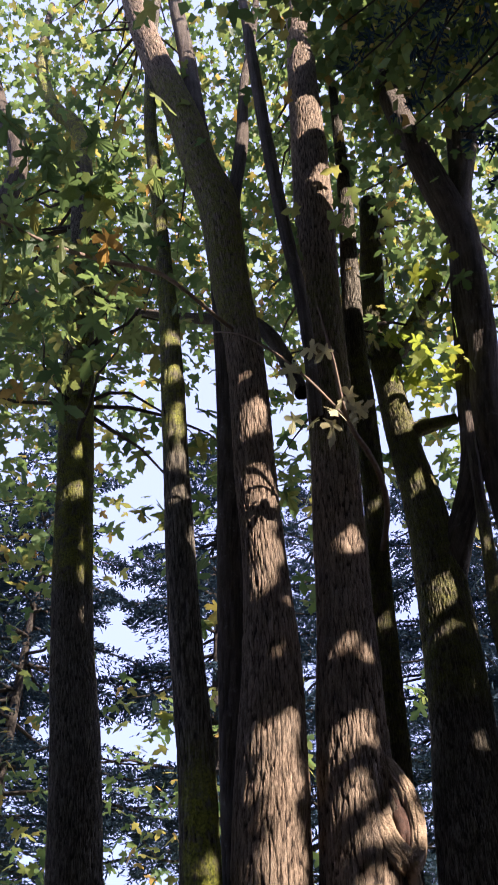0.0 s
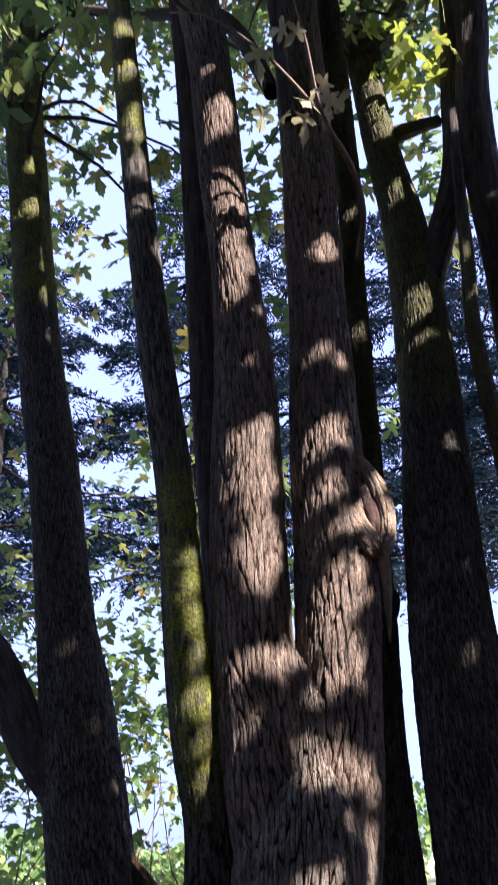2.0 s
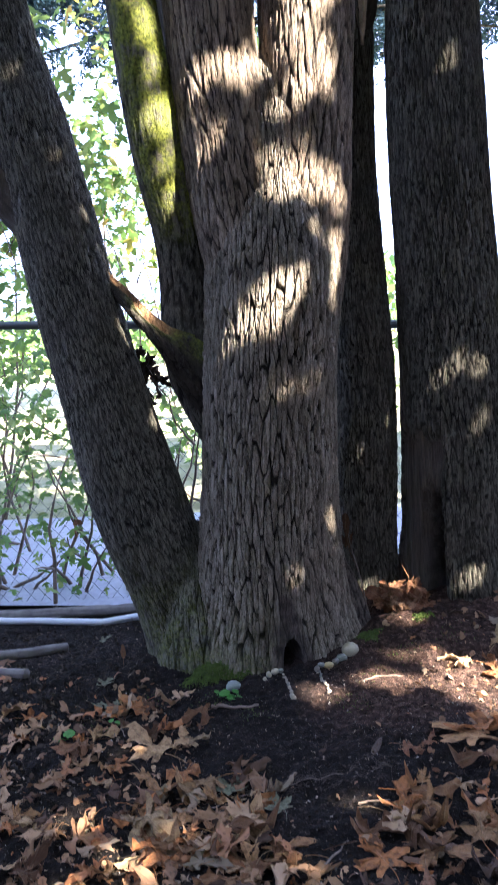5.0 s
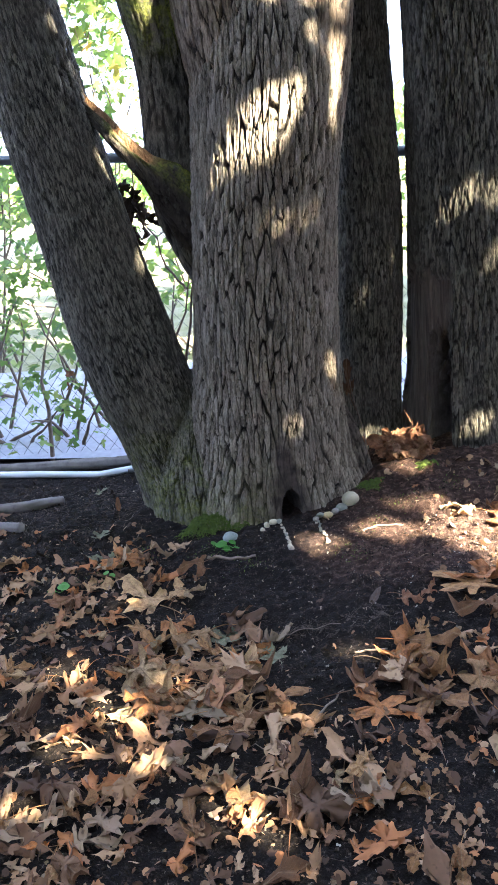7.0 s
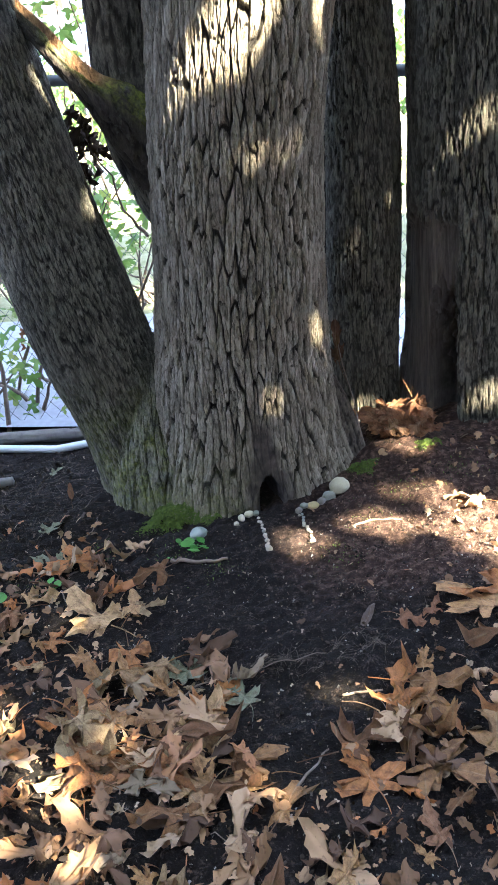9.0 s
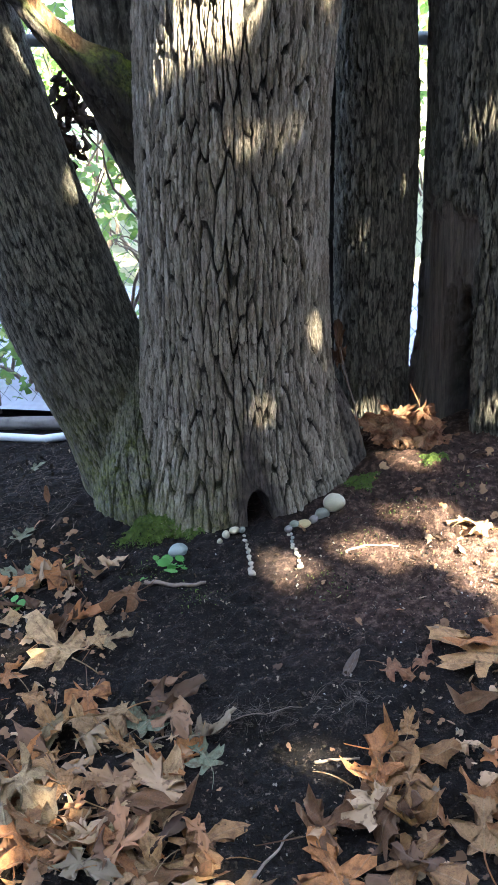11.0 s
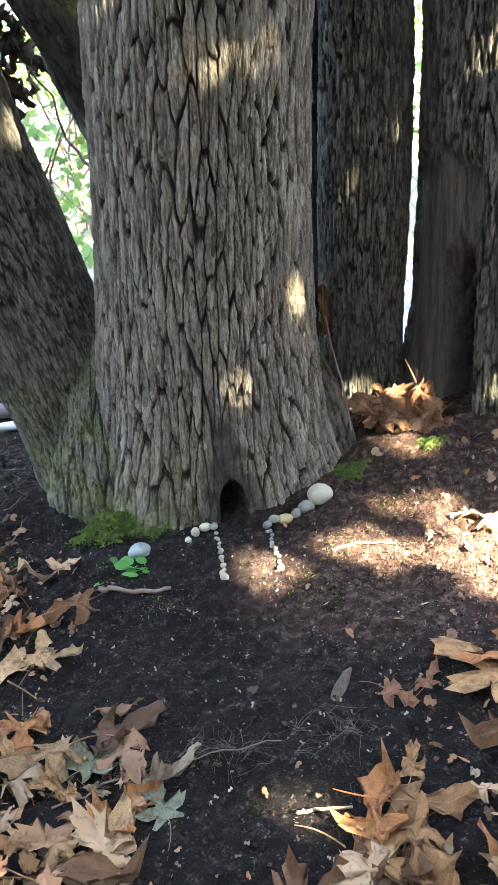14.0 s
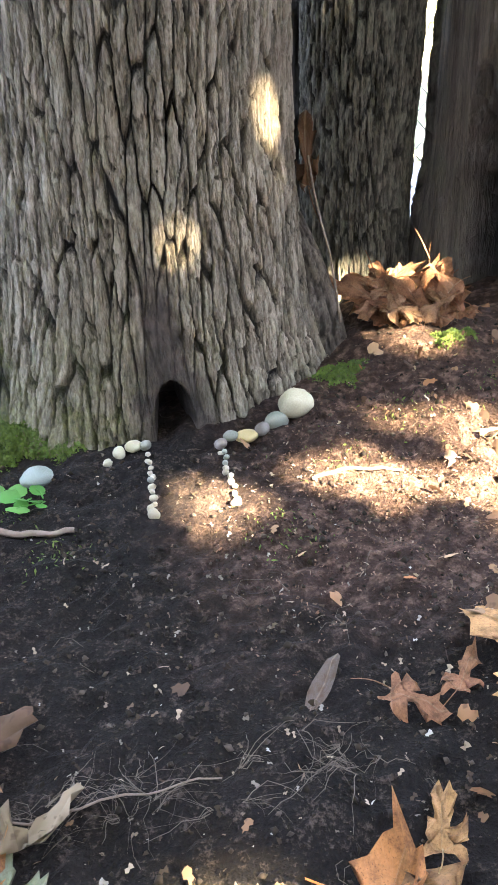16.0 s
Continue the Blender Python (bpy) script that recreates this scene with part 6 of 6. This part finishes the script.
def soil_crumbs():
    """Loose lumps of earth."""
    n = 9500
    rnd = np.random.RandomState(808)
    x, y = rnd.uniform(-0.75, 0.9, n), rnd.uniform(1.6, 3.35, n)
    keep = ((x - 0.05) / 0.42) ** 2 + ((y - 3.43) / 0.36) ** 2 > 1
    x, y = x[keep], y[keep]
    n = len(x)
    r = 0.0012 + 0.0042 * rnd.rand(n) ** 3
    corners = np.array([(1, 0, 0), (0, 1, 0), (-1, 0, 0), (0, -1, 0), (0, 0, 0.8), (0, 0, -0.8)], dtype=float)
    co = corners[None] * (1 + rnd.normal(0, 0.25, (n, 6, 1)))
    turn = rnd.uniform(0, 6.3, n)
    c, d = np.cos(turn)[:, None], np.sin(turn)[:, None]
    co = np.stack([co[:, :, 0] * c - co[:, :, 1] * d, co[:, :, 0] * d + co[:, :, 1] * c, co[:, :, 2] + 0.3 * rnd.normal(0, 1, (n, 1)) * co[:, :, 0]], -1)
    co = co * r[:, None, None] + np.stack([x, y, ground_z(x, y) + 0.4 * r], -1)[:, None]
    tris = np.array([(0, 1, 4), (1, 2, 4), (2, 3, 4), (3, 0, 4), (1, 0, 5), (2, 1, 5), (3, 2, 5), (0, 3, 5)])
    faces = (tris[None] + (np.arange(n) * 6)[:, None, None]).reshape(-1, 3)
    ob = new("soil_crumbs", fast_mesh("soil_crumbs", co.reshape(-1, 3), faces, CLOD, True))
    tagged(ob, "loose dark crumbs of earth on the soil", "soil", kind="stuff")


soil_crumbs()


def dry_mould():
    """The paler dry crumbs that lie thick beside the trunks, brightening the sun patch."""
    n = 7500
    x, y = 0.62 + rs.normal(0, 0.22, n), 2.95 + rs.normal(0, 0.17, n)
    keep = (((x - 0.12) / 0.32) ** 2 + ((y - 3.43) / 0.32) ** 2 > 1) & (x > 0.27 + 0.05 * rs.rand(n))
    x, y = x[keep], y[keep]
    pts = np.column_stack([x, y, ground_z(x, y) + rs.uniform(0.000, 0.004, len(x))])
    ob = leaf_cloud("dry_leaf_mould", pts, 0.002 + 0.0045 * rs.rand(len(x)) ** 2, MOULD, rs, 0.8, [(0.0, 0.0), (0.30, 0.15), (0.12, 0.6), (0.24, 0.8), (0.0, 1.0)])
    tagged(ob, "pale dry leaf crumbs thick beside the trunks, brightening the sun patch", "litter", kind="stuff")


dry_mould()


def leaf_scraps():
    """Torn and broken bits of leaf between the whole ones."""
    n = 5200
    x, y = rs.uniform(-0.95, 1.0, n), rs.uniform(1.25, 3.3, n)
    thick = np.maximum.reduce([0.8 * (1 - smoothstep(-0.35, 0.05, x)) * (1 - 0.6 * smoothstep(2.6, 3.2, y)), 1 - smoothstep(1.85, 2.25, y), 0.45 * smoothstep(0.35, 0.6, x), 0.07 + 0 * x])
    thick = np.where((np.abs(x - 0.17) < 0.3) & (y > 2.5), 0.02, thick)
    keep = (rs.rand(n) < thick) & (((x - 0.0) / 0.42) ** 2 + ((y - 3.43) / 0.42) ** 2 > 1)
    x, y = x[keep], y[keep]
    pts = np.column_stack([x, y, ground_z(x, y) + rs.uniform(0.002, 0.010, len(x))])
    ob = leaf_cloud("leaf_scraps", pts, 0.008 + 0.034 * rs.rand(len(x)) ** 2.2, LEAF_DRIFT, rs, 1.0, [(0.0, 0.0), (0.22, 0.05), (0.34, 0.30), (0.16, 0.45), (0.26, 0.72), (0.08, 0.80), (0.0, 1.0)])
    tagged(ob, "broken scraps of tan and brown dry leaves", "litter", kind="stuff")


leaf_scraps()


def strewn_leaves():
    """Thinning drift of dry leaves further out on the clearing floor."""
    rnd = np.random.RandomState(77)
    n = 3200
    a, far = rnd.uniform(0, 2 * np.pi, n), 0.8 + np.abs(rnd.normal(0, 1.3, n))
    x, y = 0.1 + far * np.cos(a), 2.1 + far * np.sin(a)
    keep = ((x < -0.8) | (x > 0.9) | (y < 1.3)) & (y < 3.5)
    x, y = x[keep], y[keep]
    pts = np.column_stack([x, y, ground_z(x, y) + rnd.uniform(0.003, 0.012, len(x))])
    ob = leaf_cloud("strewn_leaves", pts, 0.03 + 0.07 * rnd.rand(len(x)) ** 1.5, LEAF_DRIFT, rnd, 0.5)
    tagged(ob, "thinly strewn dry maple leaves on the clearing", "leaves", kind="stuff")


strewn_leaves()


def bark_mulch():
    """Coarse grey-brown chips towards the fence."""
    n = 2600
    x, y = rs.uniform(-1.5, -0.25, n), rs.uniform(2.5, 3.9, n)
    keep = (((x + 0.2) / 0.26) ** 2 + ((y - 3.47) / 0.26) ** 2 > 1) & (rs.rand(n) < np.clip((-x - 0.2) * 2.2, 0, 1))
    x, y = x[keep], y[keep]
    pts = np.column_stack([x, y, ground_z(x, y) + rs.uniform(0.001, 0.008, len(x))])
    ob = leaf_cloud("bark_mulch", pts, 0.008 + 0.03 * rs.rand(len(x)) ** 2, MULCH, rs, 1.1, [(0.0, 0.0), (0.16, 0.02), (0.10, 0.45), (0.20, 0.62), (0.0, 1.0)])
    tagged(ob, "coarse grey-brown bark mulch by the fence", "mulch", kind="stuff")


bark_mulch()


def sprigs():
    n = 520
    c = np.array([(0.42, 3.02), (0.55, 3.12), (0.34, 2.86), (-0.10, 2.96), (-0.32, 3.02), (0.03, 2.84), (0.72, 3.16), (-0.45, 2.85)])
    p = c[rs.randint(len(c), size=n)] + rs.normal(0, 0.03, (n, 2))
    pts = np.column_stack([p, ground_z(p[:, 0], p[:, 1]) + rs.uniform(0.001, 0.006, n)])
    ob = leaf_cloud("moss_sprigs", pts, rs.uniform(0.004, 0.011, n), MOSS, rs, 1.3, [(0.0, 0.0), (0.14, 0.4), (0.0, 1.0)])
    tagged(ob, "scattered small green moss sprigs on soil", "moss", kind="stuff")


sprigs()
for i in range(30):
    lay_leaf((DRY + CURLED + ORANGE[:2] + GREYS)[rs.randint(22)], rs.uniform(-0.85, -0.34), rs.uniform(2.25, 2.98), rs.uniform(0.045, 0.11), rs.uniform(0, 360), rs.uniform(-10, 20), rs.uniform(-20, 20), 0.002, drift=i % 3 == 0)


def lay_drift():
    """The leaves that lie under and between the others, as one drift."""
    verts, faces, base = [], [], 0
    for me, m in DRIFT:
        r = np.array(m.to_3x3())
        verts.append(MESH_CO[me.name] @ r.T + np.array(m.translation))
        tri = np.empty(len(me.polygons) * 3, dtype=np.int32)
        me.polygons.foreach_get("vertices", tri)
        faces.append(tri.reshape(-1, 3) + base)
        base += len(me.vertices)
    ob = new("leaf_drift", fast_mesh("leaf_drift", np.vstack(verts), np.vstack(faces), LEAF_DRIFT))
    tagged(ob, "drift of tan and brown dry maple leaves", "leaves", kind="stuff")


lay_drift()


# dead leaves that hang from a twig behind the leaning trunk
def hanging_leaves():
    ob = new("dead_twig")
    ob.location = (-0.29, 3.78, 0.9)
    tagged(ob, "twig with withered brown leaves beside the fence", "twig")
    bpy.context.view_layer.update()
    under(sticks("branch", [bent_line(rs, (-0.13, 3.72, 0.74), (-0.20, 3.76, 0.83), 0.006, 0.004, 0.1), bent_line(rs, (-0.20, 3.76, 0.83), (-0.30, 3.78, 1.08), 0.004, 0.002, 0.1)], TWIG), ob)
    withered = [fallen_leaf_mesh("leaf", rs, LEAF_DEAD, rs.uniform(3, 8), rs.uniform(0.2, 1.0), 0.8, 0.9) for _ in range(4)]
    for k in range(15):
        lf = new("leaf", withered[k % 4])
        lf.matrix_world = pose(-0.295 + rs.normal(0, 0.028), 3.79 + rs.normal(0, 0.02), 1.03 + rs.normal(0, 0.05), rs.uniform(-110, -60), rs.uniform(-40, 40), rs.uniform(0, 360)) @ Matrix.Scale(0.11, 4)
        under(lf, ob, "withered brown leaf darkened to a silhouette" if k == 0 else "")


hanging_leaves()


# ---- single small things ----
def hanging_leaf(x, y, z, size, label):
    """An orange leaf caught on the saplings by the fence."""
    ob = new("dry_leaf", ORANGE[2])
    ob.matrix_world = pose(x, y, z, -70, 25, 140) @ Matrix.Scale(size, 4)
    new("stalk", STALKS[ORANGE[2].name]).parent = ob
    tagged(ob, label, "leaf", group="fallen leaves")


hanging_leaf(-0.80, 4.40, 0.33, 0.11, "orange dry maple leaf caught in saplings by the fence")
lay_leaf(OVALS[1], -0.44, 3.29, 0.06, 80, 80, 0, 0.05, "small dry leaf standing upright on its stalk")
lay_leaf(GREYS[0], -0.58, 3.62, 0.05, 20, 30, 10, 0.01, "small pale bluish scrap of leaf beside the pipe")
